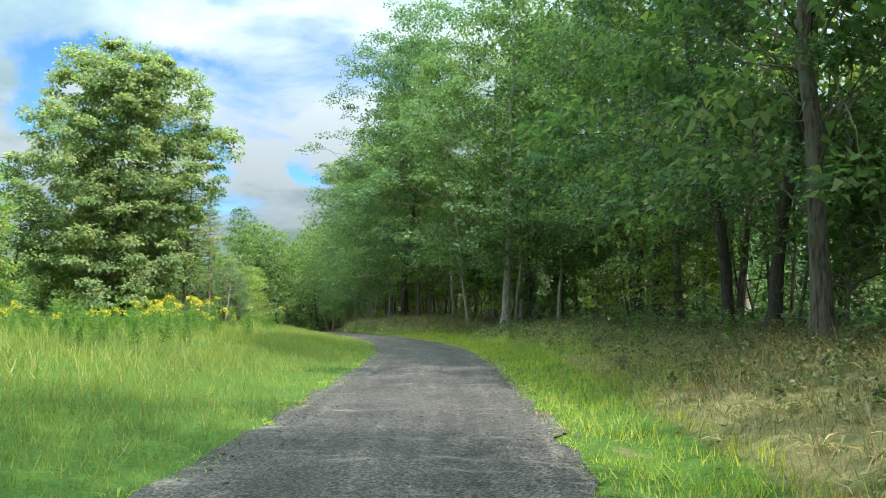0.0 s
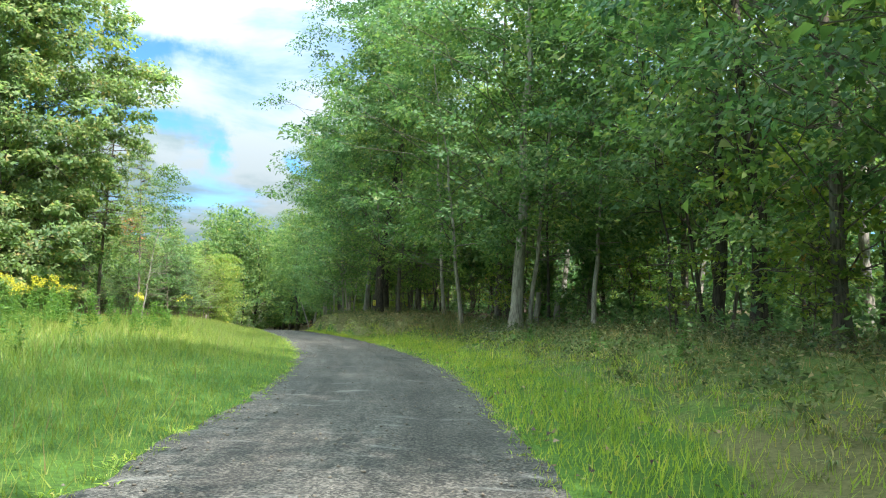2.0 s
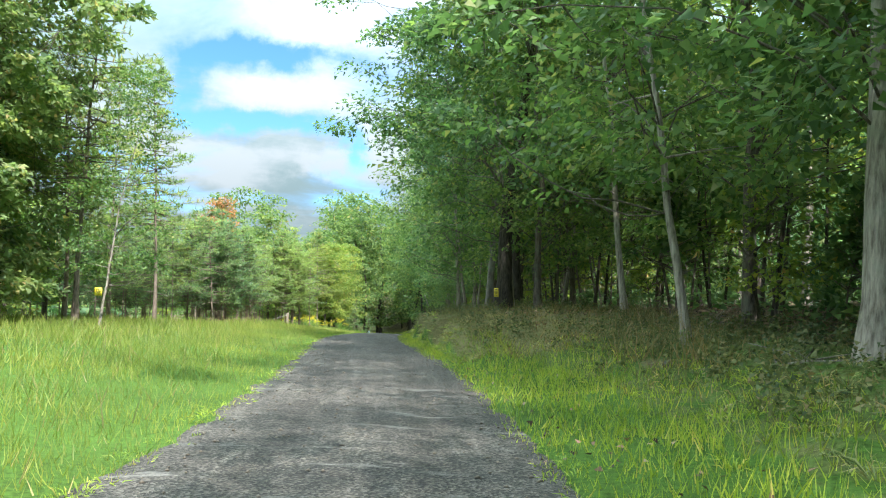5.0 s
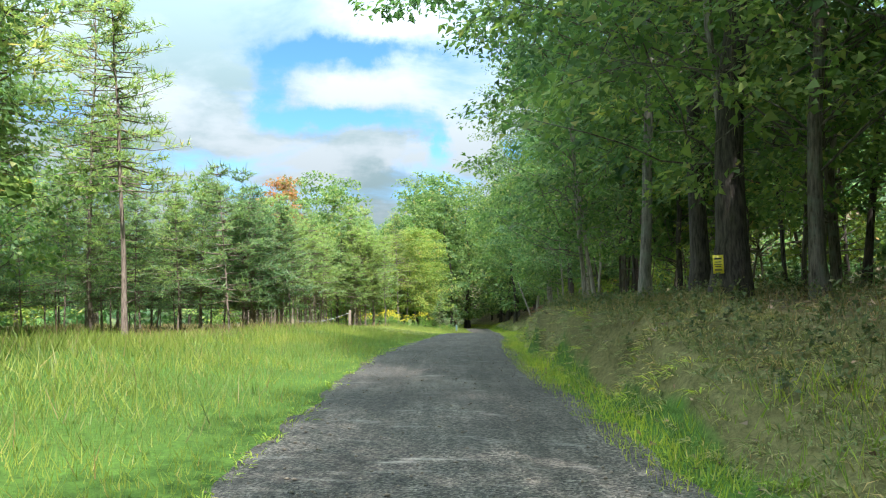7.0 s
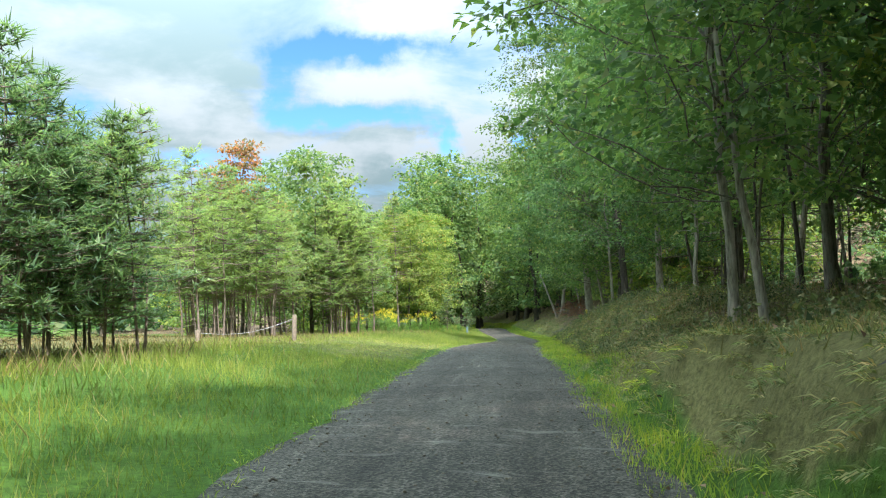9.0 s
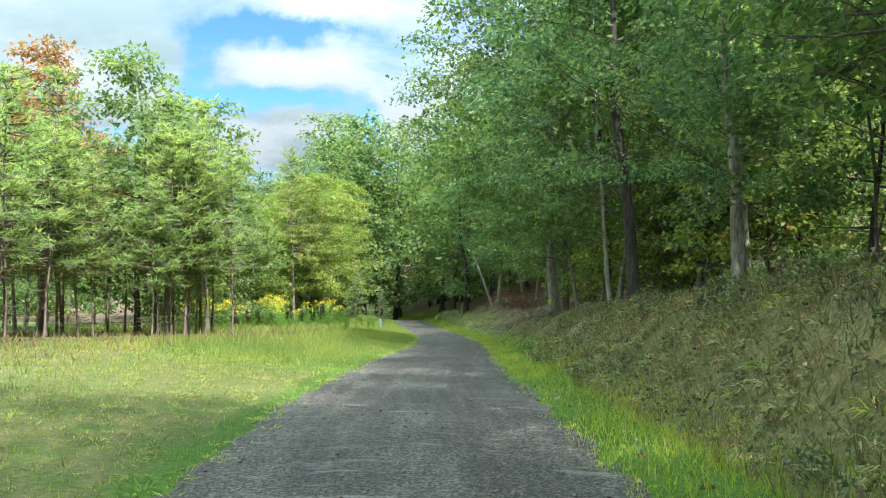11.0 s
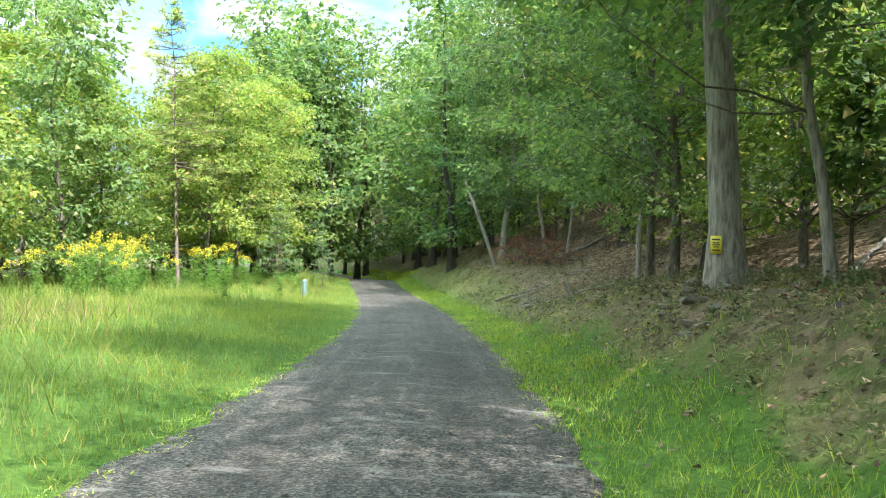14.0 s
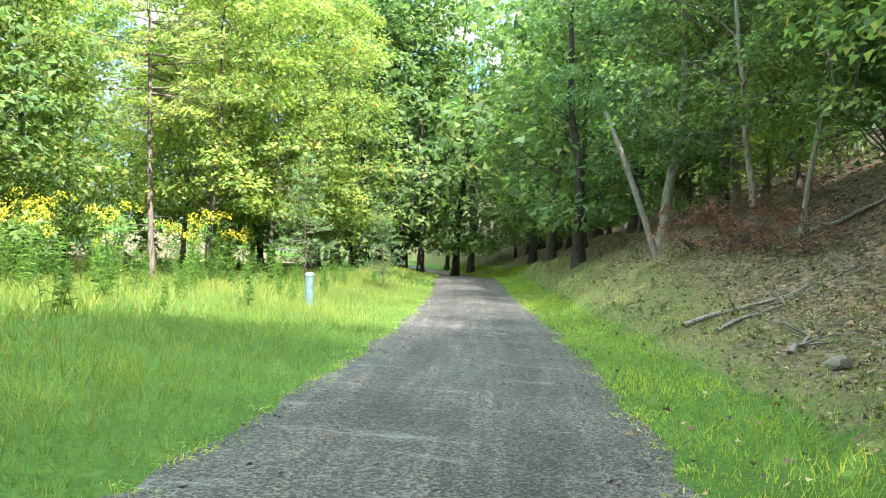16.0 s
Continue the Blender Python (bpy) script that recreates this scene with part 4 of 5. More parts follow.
for x, y, size, kind in ((-45.5, 181, 0.8, "far"), (-47, 190, 0.9, "far"), (-46.0, 196, 1.0, "far"), (-48, 184, 0.8, "far"), (-49.5, 214, 0.85, "far"), (-48.5, 203, 1.0, "far"), (-55, 210, 0.95, "far"),
                         (-60, 200, 0.9, "far"), (-58, 176, 1.1, "far"), (-51, 170, 1.0, "far"), (-66, 182, 1.1, "far"), (-46.0, 227, 1.05, "far"), (-50.5, 233, 1.0, "far"), (-40.5, 232, 1.0, "far"), (-44, 240, 1.0, "far"),
                         (-55, 245, 1.0, "far"), (-36, 246, 1.0, "far"), (-66, 258, 1.0, "far"), (-60, 226, 0.95, "far"), (-68, 236, 0.95, "far")):
    tagged(copy_thing(edge[kind], stand(x, y, R.uniform(0, 360), size) @ Matrix.Diagonal(tuple(1 / q for q in edge[kind].scale) + (1,))), group="trees on the far bend")


def far_woods(name, spots, seed, label):
    """Woods seen only in the distance: lumpy crowns of coarse leaves, joined."""
    rng = np.random.default_rng(seed)
    cs, ls = [], []
    for x, y, h, r in spots:
        n = 250
        z0 = float(land(x, y))
        u = rng.random(n)
        a = rng.random(n) * 6.28
        prof = r * (0.45 + 0.55 * np.clip(u / 0.25, 0, 1)) * np.sqrt(np.clip(1.02 - u, 0, 1)) * (1 + 0.25 * np.sin(3 * a + 5 * u + x))
        rr = prof * (0.6 + 0.45 * rng.random(n))
        cs.append(np.column_stack([x + np.cos(a) * rr, y + np.sin(a) * rr, z0 + 0.8 + u * (h - 0.8)]))
        ls.append(rng.uniform(0.9, 1.7, n))
    c, L = np.concatenate(cs), np.concatenate(ls)
    v, f = leaf_tris(c, rng.normal(0, 1, c.shape) + np.array([0, 0, -0.3]), np.array([0, 0, 1.0]) + rng.normal(0, 0.6, c.shape), L * 1.1, L)
    return tagged(new(name, mesh_of(name, v, f, MAT["oak_leaf"])), label, "woods", kind="stuff")


def thicket(name, zones, material, seed, label):
    """Shrubby undergrowth: many low uneven clumps of leaves, joined. zones: clumps, y range, s range, height range, leaves a clump, leaf."""
    rng = np.random.default_rng(seed)
    cs, ls = [], []
    for count, y0, y1, s0, s1, h0, h1, per, leaf in zones:
        for _ in range(count):
            y = rng.uniform(y0, y1)
            x = side(y, rng.uniform(s0, s1))
            h = rng.uniform(h0, h1)
            if scars(x, y) > 0.25:
                continue
            n = int(per * rng.uniform(0.6, 1.4))
            u, a = rng.random(n) ** 0.8, rng.random(n) * 6.28
            r = h * 0.55 * np.sqrt(rng.random(n)) * (1.1 - 0.7 * u) * (1 + 0.3 * np.sin(3 * a + x))
            px, py = x + np.cos(a) * r, y + np.sin(a) * r
            cs.append(np.column_stack([px, py, land(px, py) + 0.1 + u * h]))
            ls.append(leaf * rng.uniform(0.7, 1.4, n))
    c, L = np.concatenate(cs), np.concatenate(ls)
    v, f = leaf_tris(c, rng.normal(0, 1, c.shape) + np.array([0, 0, -0.2]), np.array([0, 0, 1.0]) + rng.normal(0, 0.5, c.shape), L * 1.1, L * 0.8)
    return tagged(new(name, mesh_of(name, v, f, material)), label, "undergrowth", kind="stuff")


thicket("undergrowth", [
    (110, 0, 60, 12, 30, 0.5, 1.9, 90, 0.22), (100, 60, 118, 11, 30, 0.5, 1.8, 90, 0.22), (120, 112, 215, 13, 32, 0.6, 2.6, 85, 0.24), (80, 112, 175, 14, 30, 2.0, 4.6, 110, 0.27),
    (130, 40, 115, 19, 42, 1.5, 5, 75, 0.4), (230, 15, 270, 27, 50, 2.5, 7, 70, 0.65)], MAT["oak_leaf"], 61, "shaded green undergrowth deep in the wood")
thicket("field_undergrowth", [
    (30, 50, 74, -40, -24, 1.0, 3.0, 80, 0.3), (46, 160, 215, -30, -13, 1.0, 3.5, 90, 0.28), (16, 176, 222, -9.5, -5.5, 0.8, 2.2, 80, 0.2)],
    MAT["hickory_leaf"], 62, "dark leafy undergrowth beneath the field-side trees")

far_spots = [(float(road_x(y)) - R.uniform(48, 92), float(y), R.uniform(11, 17), R.uniform(3.5, 5.5)) for y in R.uniform(15, 295, 84)]
far_spots += [(float(road_x(y)) + R.uniform(34, 66), float(y), R.uniform(15, 21), R.uniform(4.5, 6)) for y in R.uniform(18, 290, 190)]
far_spots += [(float(x), float(300 + R.uniform(-6, 10)), R.uniform(15, 20), R.uniform(4, 6)) for x in range(-130, 0, 7)]
far_woods("far_woods", far_spots, 5, "distant mixed green woods closing the view")


# ---------------------------------------------------------------- ground plants
def scatter(rng, n, y0, y1, s0, s1, patchy=0.0):
    y, s = rng.uniform(y0, y1, n), rng.uniform(s0, s1, n)
    x = road_x(y) + s / road_turn(y)
    if patchy:
        keep = rng.random(n) > patchy * (0.5 + 0.5 * np.clip(waves(x * 0.9, y * 0.9), -1, 1))
        x, y, s = x[keep], y[keep], s[keep]
    keep = scars(x, y) < 0.35
    x, y, s = x[keep], y[keep], s[keep]
    return np.column_stack([x, y, land(x, y)]), s


def blades(name, zones, material, seed, label, category):
    """Upright leaning blades. zones: count, y range, s range, height at both s ends, width, patchiness."""
    rng = np.random.default_rng(seed)
    V, F, n = [], [], 0
    for count, y0, y1, s0, s1, h0, h1, width, patchy in zones:
        c, s = scatter(rng, count, y0, y1, s0, s1, patchy)
        h = (h0 + (h1 - h0) * (s - s0) / (s1 - s0)) * rng.uniform(0.55, 1.35, len(c)) * (1 + 0.25 * waves(c[:, 0] * 0.7, c[:, 1] * 0.7)) * (1 - 0.66 * np.maximum(entrance(c[:, 0], c[:, 1]), 0.8 * straw(c[:, 0], c[:, 1])))
        lean = rng.normal(0, 0.36, (len(c), 2))
        along = np.column_stack([lean, np.ones(len(c))]) * h[:, None]
        c[:, 2] -= 0.02
        v, f = blade_tris(c, along, width * rng.uniform(0.6, 1.4, len(c)))
        V.append(v)
        F.append(f + n)
        n += len(v)
    return tagged(new(name, mesh_of(name, np.concatenate(V), np.concatenate(F), material)), label, category, kind="stuff")


def mats(name, zones, material, seed, label, category):
    """Tufts of long bent blades that spill down the slope. zones: tufts, y range, s range, length, blades a tuft, width, patchiness."""
    rng = np.random.default_rng(seed)
    V, F, n = [], [], 0
    for count, y0, y1, s0, s1, long, per, width, patchy in zones:
        c, _ = scatter(rng, count, y0, y1, s0, s1, patchy)
        fall = np.column_stack([land(c[:, 0] - 0.3, c[:, 1]) - land(c[:, 0] + 0.3, c[:, 1]), land(c[:, 0], c[:, 1] - 0.3) - land(c[:, 0], c[:, 1] + 0.3)]) / 0.6
        sweep = np.column_stack([np.sin(c[:, 0] * 2.1 + c[:, 1] * 1.3), np.cos(c[:, 1] * 1.7 - c[:, 0])]) * 0.5
        m = np.repeat(np.arange(len(c)), per)
        k = len(m)
        a = rng.random(k) * 6.28
        L = long * rng.uniform(0.5, 1.4, k) * rng.uniform(0.6, 1.3, len(c))[m]
        foot = c[m] + np.column_stack([np.cos(a), np.sin(a), np.zeros(k)]) * (0.10 * rng.random(k))[:, None]
        flow = fall[m] * 0.6 + sweep[m] * 0.6
        along = np.column_stack([np.cos(a) * 0.7 + flow[:, 0], np.sin(a) * 0.7 + flow[:, 1], rng.uniform(0.25, 1.1, k)])
        v, f = leaf_quads(foot, along, np.array([0, 0, 1.0]) + rng.normal(0, 0.4, foot.shape), L, width * rng.uniform(0.6, 1.4, k), 0.1)
        v = v.reshape(-1, 4, 3)
        v[:, 2, 2] -= L * 0.30
        V.append(v.reshape(-1, 3))
        F.append(f + n)
        n += len(v) * 4
    return tagged(new(name, mesh_of(name, np.concatenate(V), np.concatenate(F), material)), label, category, kind="stuff")


def flat_leaves(name, zones, material, seed, label, category, lift=0.03, up=0.35):
    rng = np.random.default_rng(seed)
    V, F, n = [], [], 0
    for count, y0, y1, s0, s1, size, patchy in zones:
        c, s = scatter(rng, count, y0, y1, s0, s1, patchy)
        c[:, 2] += rng.uniform(0, lift, len(c))
        L = size * rng.uniform(0.6, 1.4, len(c))
        v, f = leaf_tris(c, rng.normal(0, 1, c.shape) * [1, 1, 0.3], np.array([0, 0, 1.0]) + rng.normal(0, up, c.shape), L * 1.1, L * 0.8)
        V.append(v)
        F.append(f + n)
        n += len(v)
    return tagged(new(name, mesh_of(name, np.concatenate(V), np.concatenate(F), material)), label, category, kind="stuff")


blades("meadow_grass", [
    (105000, -2, 175, -5.2, -1.72, 0.33, 0.09, 0.012, 0.3),
    (70000, 0, 178, -11, -5.2, 0.34, 0.32, 0.022, 0.35),
    (13000, 15, 76, -24, -11, 0.42, 0.36, 0.05, 0.4),
    (10000, 132, 178, -24, -11, 0.42, 0.36, 0.05, 0.4),
    (8000, 175, 235, -6, -1.8, 0.4, 0.12, 0.05, 0.2),
], MAT["grass"], 21, "long green meadow grass beside the lane", "grass")
blades("verge_grass", [
    (22000, -2, 60, 1.70, 3.7, 0.10, 0.24, 0.015, 0.3),
    (6500, 58, 84, 1.52, 2.35, 0.12, 0.17, 0.013, 0.3),
    (8500, 84, 112, 1.70, 2.85, 0.09, 0.16, 0.014, 0.3),
    (6000, 87, 112, 2.7, 3.4, 0.12, 0.15, 0.014, 0.3),
    (30000, 110, 190, 1.70, 3.3, 0.09, 0.15, 0.012, 0.25),
    (7000, 106, 185, 3.0, 4.6, 0.15, 0.12, 0.012, 0.7),
    (4000, 89, 110, -11, -2.2, 0.20, 0.25, 0.014, 0.2),
    (9000, 14, 58, 3.7, 5.6, 0.20, 0.18, 0.015, 0.6),
    (7000, 190, 235, 1.8, 4.2, 0.12, 0.3, 0.05, 0.2),
    (2500, 108, 190, 3.3, 7.0, 0.16, 0.14, 0.012, 0.6),
], MAT["verge_blade"], 22, "bright green grass along the verge and ditch", "grass")
blades("dry_grass", [
    (11000, -2, 20, 3.4, 9.5, 0.20, 0.30, 0.016, 0.4),
    (22000, 56, 116, 2.75, 9.0, 0.16, 0.32, 0.017, 0.35),
    (15000, 73, 137, -27, -6.5, 0.42, 0.6, 0.03, 0.3),
    (12000, 88, 117, 2.75, 5.4, 0.16, 0.26, 0.016, 0.25),
    (20000, 112, 185, 4.3, 10, 0.12, 0.18, 0.012, 0.5),
    (9000, 20, 60, 4.4, 11, 0.20, 0.32, 0.016, 0.5),
    (700, 13, 17.5, 4.8, 9.5, 0.45, 0.6, 0.018, 0.3),
    (260, 51, 54, 4.8, 6.2, 0.7, 0.6, 0.02, 0.0),
    (160, 58.5, 60.5, 6.8, 8, 0.8, 0.8, 0.02, 0.0),
    (2600, 10, 175, -9, -2.2, 0.5, 0.36, 0.014, 0.5),
], MAT["dry_grass"], 23, "matted dry grass on the cut bank", "grass")
mats("bank_grass", [
    (2800, 57, 90, 2.25, 4.6, 0.14, 18, 0.014, 0.3), (900, 55, 90, 4.6, 9, 0.22, 20, 0.022, 0.4), (1300, 86, 118, 3.1, 6.8, 0.20, 20, 0.017, 0.5),
    (420, -1, 20, 3.6, 9.5, 0.24, 24, 0.018, 0.2), (2400, 108, 142, 3.0, 6.6, 0.12, 14, 0.013, 0.45), (800, 142, 170, 3.1, 6.5, 0.13, 14, 0.013, 0.5), (900, 8, 56, 4.0, 10, 0.24, 18, 0.018, 0.4)],
    MAT["bank_grass"], 27, "matted olive and straw-coloured grass spilling down the bank", "grass")
mats("bank_tufts", [(60, 57, 82, 2.2, 2.7, 0.20, 22, 0.014, 0.4), (90, 90, 118, 3.0, 6.0, 0.25, 22, 0.015, 0.4), (30, 40, 56, 3.4, 6, 0.26, 22, 0.015, 0.4)],
     MAT["verge_blade"], 29, "bright green tufts of long grass on the bank", "grass")
mats("lane_edge_grass", [(700, -2, 120, 1.62, 1.98, 0.13, 13, 0.012, 0.5), (700, -2, 120, -1.98, -1.62, 0.13, 13, 0.012, 0.5), (350, 120, 175, 1.62, 1.98, 0.12, 12, 0.012, 0.4), (350, 120, 175, -1.98, -1.62, 0.12, 12, 0.012, 0.4)],
     MAT["verge_blade"], 30, "low ragged grass creeping onto the edge of the lane", "grass")
mats("short_grass", [(2600, 87, 111, -13, -2.2, 0.10, 14, 0.011, 0.15)], MAT["short_grass"], 28, "short yellow-green grass on the worn field entrance", "grass")
flat_leaves("ground_ivy", [(14000, 56, 116, 2.8, 8, 0.055, 0.55), (12000, 88, 117, 2.8, 5.6, 0.05, 0.85), (14000, 12, 60, 4.6, 11, 0.08, 0.6), (26000, 106, 175, 3.1, 9, 0.045, 0.6)],
            MAT["bank_weed"], 24, "low broad-leaved weeds creeping over the bank", "weeds", 0.30, 0.6)
thicket("bank_weeds", [(560, 57, 118, 2.8, 8, 0.12, 0.34, 34, 0.06), (130, 88, 117, 2.9, 5.6, 0.12, 0.42, 34, 0.05), (520, 6, 57, 4.3, 11, 0.15, 0.5, 34, 0.07), (650, 108, 185, 3.4, 9, 0.08, 0.26, 26, 0.05)],
        MAT["bank_weed"], 63, "small olive tufts of weeds on the bank")
mats("fallen_twigs", [(900, 106, 172, 3.4, 12, 0.26, 4, 0.011, 0.4), (300, 56, 104, 3.0, 9, 0.22, 3, 0.010, 0.5)], MAT["dead_wood"], 33, "small grey sticks strewn over the leafy slope", "twigs")
flat_leaves("woodland_ferns", [(9000, 4, 62, 9, 20, 0.20, 0.5), (5000, 4, 62, 20, 34, 0.3, 0.4), (3000, 64, 108, 8, 20, 0.2, 0.6)],
            MAT["oak_leaf"], 26, "low green ferns and seedlings under the trees", "ferns", 0.7, 0.7)
flat_leaves("leaf_litter", [(18000, 106, 150, 3.3, 8.5, 0.06, 0.5), (17000, 104, 170, 4.2, 12, 0.09, 0.3), (6000, 104, 200, 12, 26, 0.15, 0.2), (9000, 56, 114, 4.5, 14, 0.09, 0.4), (7000, 84, 118, 3.0, 7, 0.07, 0.6), (5000, 10, 56, 8, 18, 0.12, 0.3),
                            (4000, 10, 180, 1.6, 4, 0.07, 0.4)],
            MAT["litter"], 25, "brown fallen leaves on the woodland floor", "leaves", 0.05, 0.5)


def goldenrod(seed, height, bloom, label, name="goldenrod"):
    """A tall meadow weed: a few stems with narrow leaves and, when in bloom, arching plumes of small flowers."""
    rng = np.random.default_rng(seed)
    root = thing(name, label, "wild flower" if bloom else "weed")
    c, al, sz, fc, fa = [], [], [], [], []
    for _ in range(6):
        stem = Soup()
        b = rng.normal(0, 0.16, 2)
        tip = np.array([b[0] + rng.normal(0, 0.2), b[1] + rng.normal(0, 0.2), height * rng.uniform(0.75, 1.1)])
        base = np.array([*b, -0.05])
        mid = (base + tip) / 2 + np.array([*rng.normal(0, 0.05, 2), 0])
        stem.tube([base, mid, tip], [0.009, 0.007, 0.003], 4)
        piece("stem", stem.mesh("stem", MAT["weed_leaf"]), root)
        t = rng.uniform(0.15, 0.95, 25)[:, None]
        p = (1 - t) ** 2 * base + 2 * t * (1 - t) * mid + t * t * tip
        a = rng.random(25) * 6.28
        c.append(p)
        al.append(np.column_stack([np.cos(a), np.sin(a), rng.uniform(-0.2, 0.7, 25)]))
        sz.append(rng.uniform(0.12, 0.23, 25) * (1.15 - 0.5 * t[:, 0]))
        if bloom:
            m = 15
            q = tip + np.column_stack([rng.normal(0, 0.055, m), rng.normal(0, 0.055, m), rng.uniform(-0.17, 0.07, m)])
            fc.append(q)
            fa.append(rng.normal(0, 1, (m, 3)))
    c, al, sz = np.concatenate(c), np.concatenate(al), np.concatenate(sz)
    v, f = leaf_quads(c, al, np.array([0, 0, 1.0]) + rng.normal(0, 0.3, c.shape), sz, sz * 0.3)
    piece("leaves", mesh_of("leaves", v, f, MAT["weed_leaf"]), root)
    if bloom:
        fc, fa = np.concatenate(fc), np.concatenate(fa)
        v, f = leaf_quads(fc, fa, rng.normal(0, 1, fc.shape), np.full(len(fc), 0.06), np.full(len(fc), 0.05))
        piece("flower_plume", mesh_of("flower_plume", v, f, MAT["yellow_flower"]), root, "bright yellow flower plumes")["kind"] = "stuff"
    return root


gold = goldenrod(31, 2.1, True, "tall goldenrod in yellow bloom in the meadow")
plant(gold, [(side(y, s), y) for y, s in ((R.uniform(149, 168), R.uniform(-17.5, -7.5)) for _ in range(44))] +
      [(R.uniform(-18, -8.5), R.uniform(35, 48), R.uniform(0.5, 0.75)) for _ in range(20)] +
      [(R.uniform(-42, -32.5), R.uniform(138, 147), R.uniform(0.6, 0.95)) for _ in range(22)], R, "goldenrod patch", (0.7, 1.2), 5)
weed = goldenrod(32, 1.15, False, "tall leafy green weed in the meadow", "meadow_weed")
plant(weed, [(R.uniform(-19, -8), R.uniform(30, 47)) for _ in range(56)] + [(side(y, s), y) for y, s in ((R.uniform(146, 174), R.uniform(-15, -4.5)) for _ in range(60))] +
      [(-13.9, 113.9, 0.5), (-11.3, 119.0, 0.6), (-13.7, 111.1, 0.4), (-11.0, 108.0, 0.5), (3.4, 41.0, 0.6), (5.6, 24.0, 0.7), (5.0, 30.0, 0.6), (6.5, 18.5, 0.7), (4.4, 36.0, 0.6)],
      R, "tall meadow weeds", (0.6, 1.25), 5)

RG = np.random.default_rng(77)
plant(gold, [(RG.uniform(-14, -7.2), RG.uniform(20, 33), RG.uniform(0.34, 0.5)) for _ in range(30)], RG, "goldenrod patch", (0.8, 1.1), 5)
plant(weed, [(RG.uniform(-14, -6.8), RG.uniform(19, 32), RG.uniform(0.6, 0.95)) for _ in range(40)], RG, "tall meadow weeds", (0.8, 1.1), 5)


# ---------------------------------------------------------------- single things
def dead_leaner(x, y):
    rng = np.random.default_rng(41)
    root = thing("dead_tree", "bare bleached dead trunk leaning over the slope", "dead tree")
    s = Soup()
    t = np.linspace(0, 1, 8)
    path = np.column_stack([-1.7 * t - 0.25 * t * t, 0.3 * t, 5.2 * t - 0.2])
    s.tube(path, 0.13 - 0.05 * t, 8, 0.05, rng, cap=True)
    for k in (3, 5):
        p = path[k]
        e = p + np.array([rng.uniform(-0.7, -0.2), rng.normal(0, 0.4), 0.25])
        s.tube([p, (p + e) / 2, e], [0.03, 0.02, 0.008], 5)
    piece("trunk", s.mesh("trunk", MAT["dead_wood"]), root)
    root.matrix_basis = stand(x, y)


dead_leaner(-22.4, 166)


def stump(x, y, h, r, label, seed, lean=4):
    rng = np.random.default_rng(seed)
    root = thing("tree_stump", label, "stump")
    s = Soup()
    z = np.array([-0.2, 0, 0.12, h * 0.6, h])
    s.tube(np.column_stack([0 * z, 0.04 * z, z]), r * np.array([1.6, 1.45, 1.1, 0.95, 0.85]), 9, 0.08, rng, cap=True)
    piece("wood", s.mesh("wood", MAT["dead_wood"]), root)
    root.matrix_basis = stand(x, y, 0, 1, (0, lean))


stump(4.8, 51.6, 1.5, 0.13, "pale broken snag standing among the trees", 1)
stump(6.0, 54.0, 1.2, 0.16, "pale broken snag standing among the trees", 2)
stump(-17.82, 144.1, 0.72, 0.07, "short splintered stump leaning on the leafy slope", 3, -26)
stump(-9.4, 121.5, 1.6, 0.10, "pale broken snag at the top of the bank", 4)


def fallen(x, y, length, r, turn, label, seed, name="fallen_branch", twigs=9):
    rng = np.random.default_rng(seed)
    root = thing(name, label, "branch" if name == "fallen_branch" else "log")
    t = np.linspace(0, 1, 8)
    a = radians(turn)
    px, py = x + np.cos(a) * length * (t - 0.5), y + np.sin(a) * length * (t - 0.5)
    pz = land(px, py) + r * 0.6 + 0.05 * np.sin(5 * t)
    s = Soup()
    path = np.column_stack([px, py, pz])
    s.tube(path, r * (1 - 0.65 * t), 7, 0.05, rng, cap=True)
    piece("wood", s.mesh("wood", MAT["dead_wood"]), root)
    for k in range(twigs):
        p = path[rng.integers(2, 8)]
        e = p + np.array([rng.normal(0, 0.5), rng.normal(0, 0.5), rng.uniform(0.1, 0.45)])
        tw = Soup()
        tw.tube([p, (p + e) / 2 + rng.normal(0, 0.06, 3), e], [r * 0.35, r * 0.22, 0.006], 4)
        piece("twig", tw.mesh("twig", MAT["dead_wood"]), root)


fallen(-19.5, 155.4, 4.4, 0.06, 37, "bare grey branch lying on the leafy slope", 1)
fallen(-19.7, 154.2, 3.5, 0.045, 58, "bare grey branch lying on the leafy slope", 2)
fallen(-16.6, 150.5, 2.8, 0.06, 15, "bare grey branch lying on the leafy slope", 3)
fallen(-19.5, 149.5, 2.2, 0.045, 75, "bare grey branch lying on the leafy slope", 4)
fallen(-16.7, 162.4, 2.8, 0.09, 13, "mossy fallen log on the hillside", 5, "fallen_log", 2)
fallen(-10.5, 140.0, 5.0, 0.12, 60, "fallen log among the trees on the hillside", 6, "fallen_log", 2)
fallen(-8.0, 131.0, 4.0, 0.10, 10, "fallen log among the trees on the hillside", 7, "fallen_log", 2)
fallen(-2.8, 82.5, 4.2, 0.13, 20, "fallen log lying on top of the bank", 8, "fallen_log", 2)
fallen(3.6, 49.5, 2.5, 0.05, 160, "bare branch in the grass at the wood's edge", 9)
fallen(-13.0, 142.0, 3.2, 0.07, 100, "bare grey branch lying on the leafy slope", 10)
fallen(2.6, 57.6, 2.0, 0.04, 60, "bleached brush beside the bank", 11)


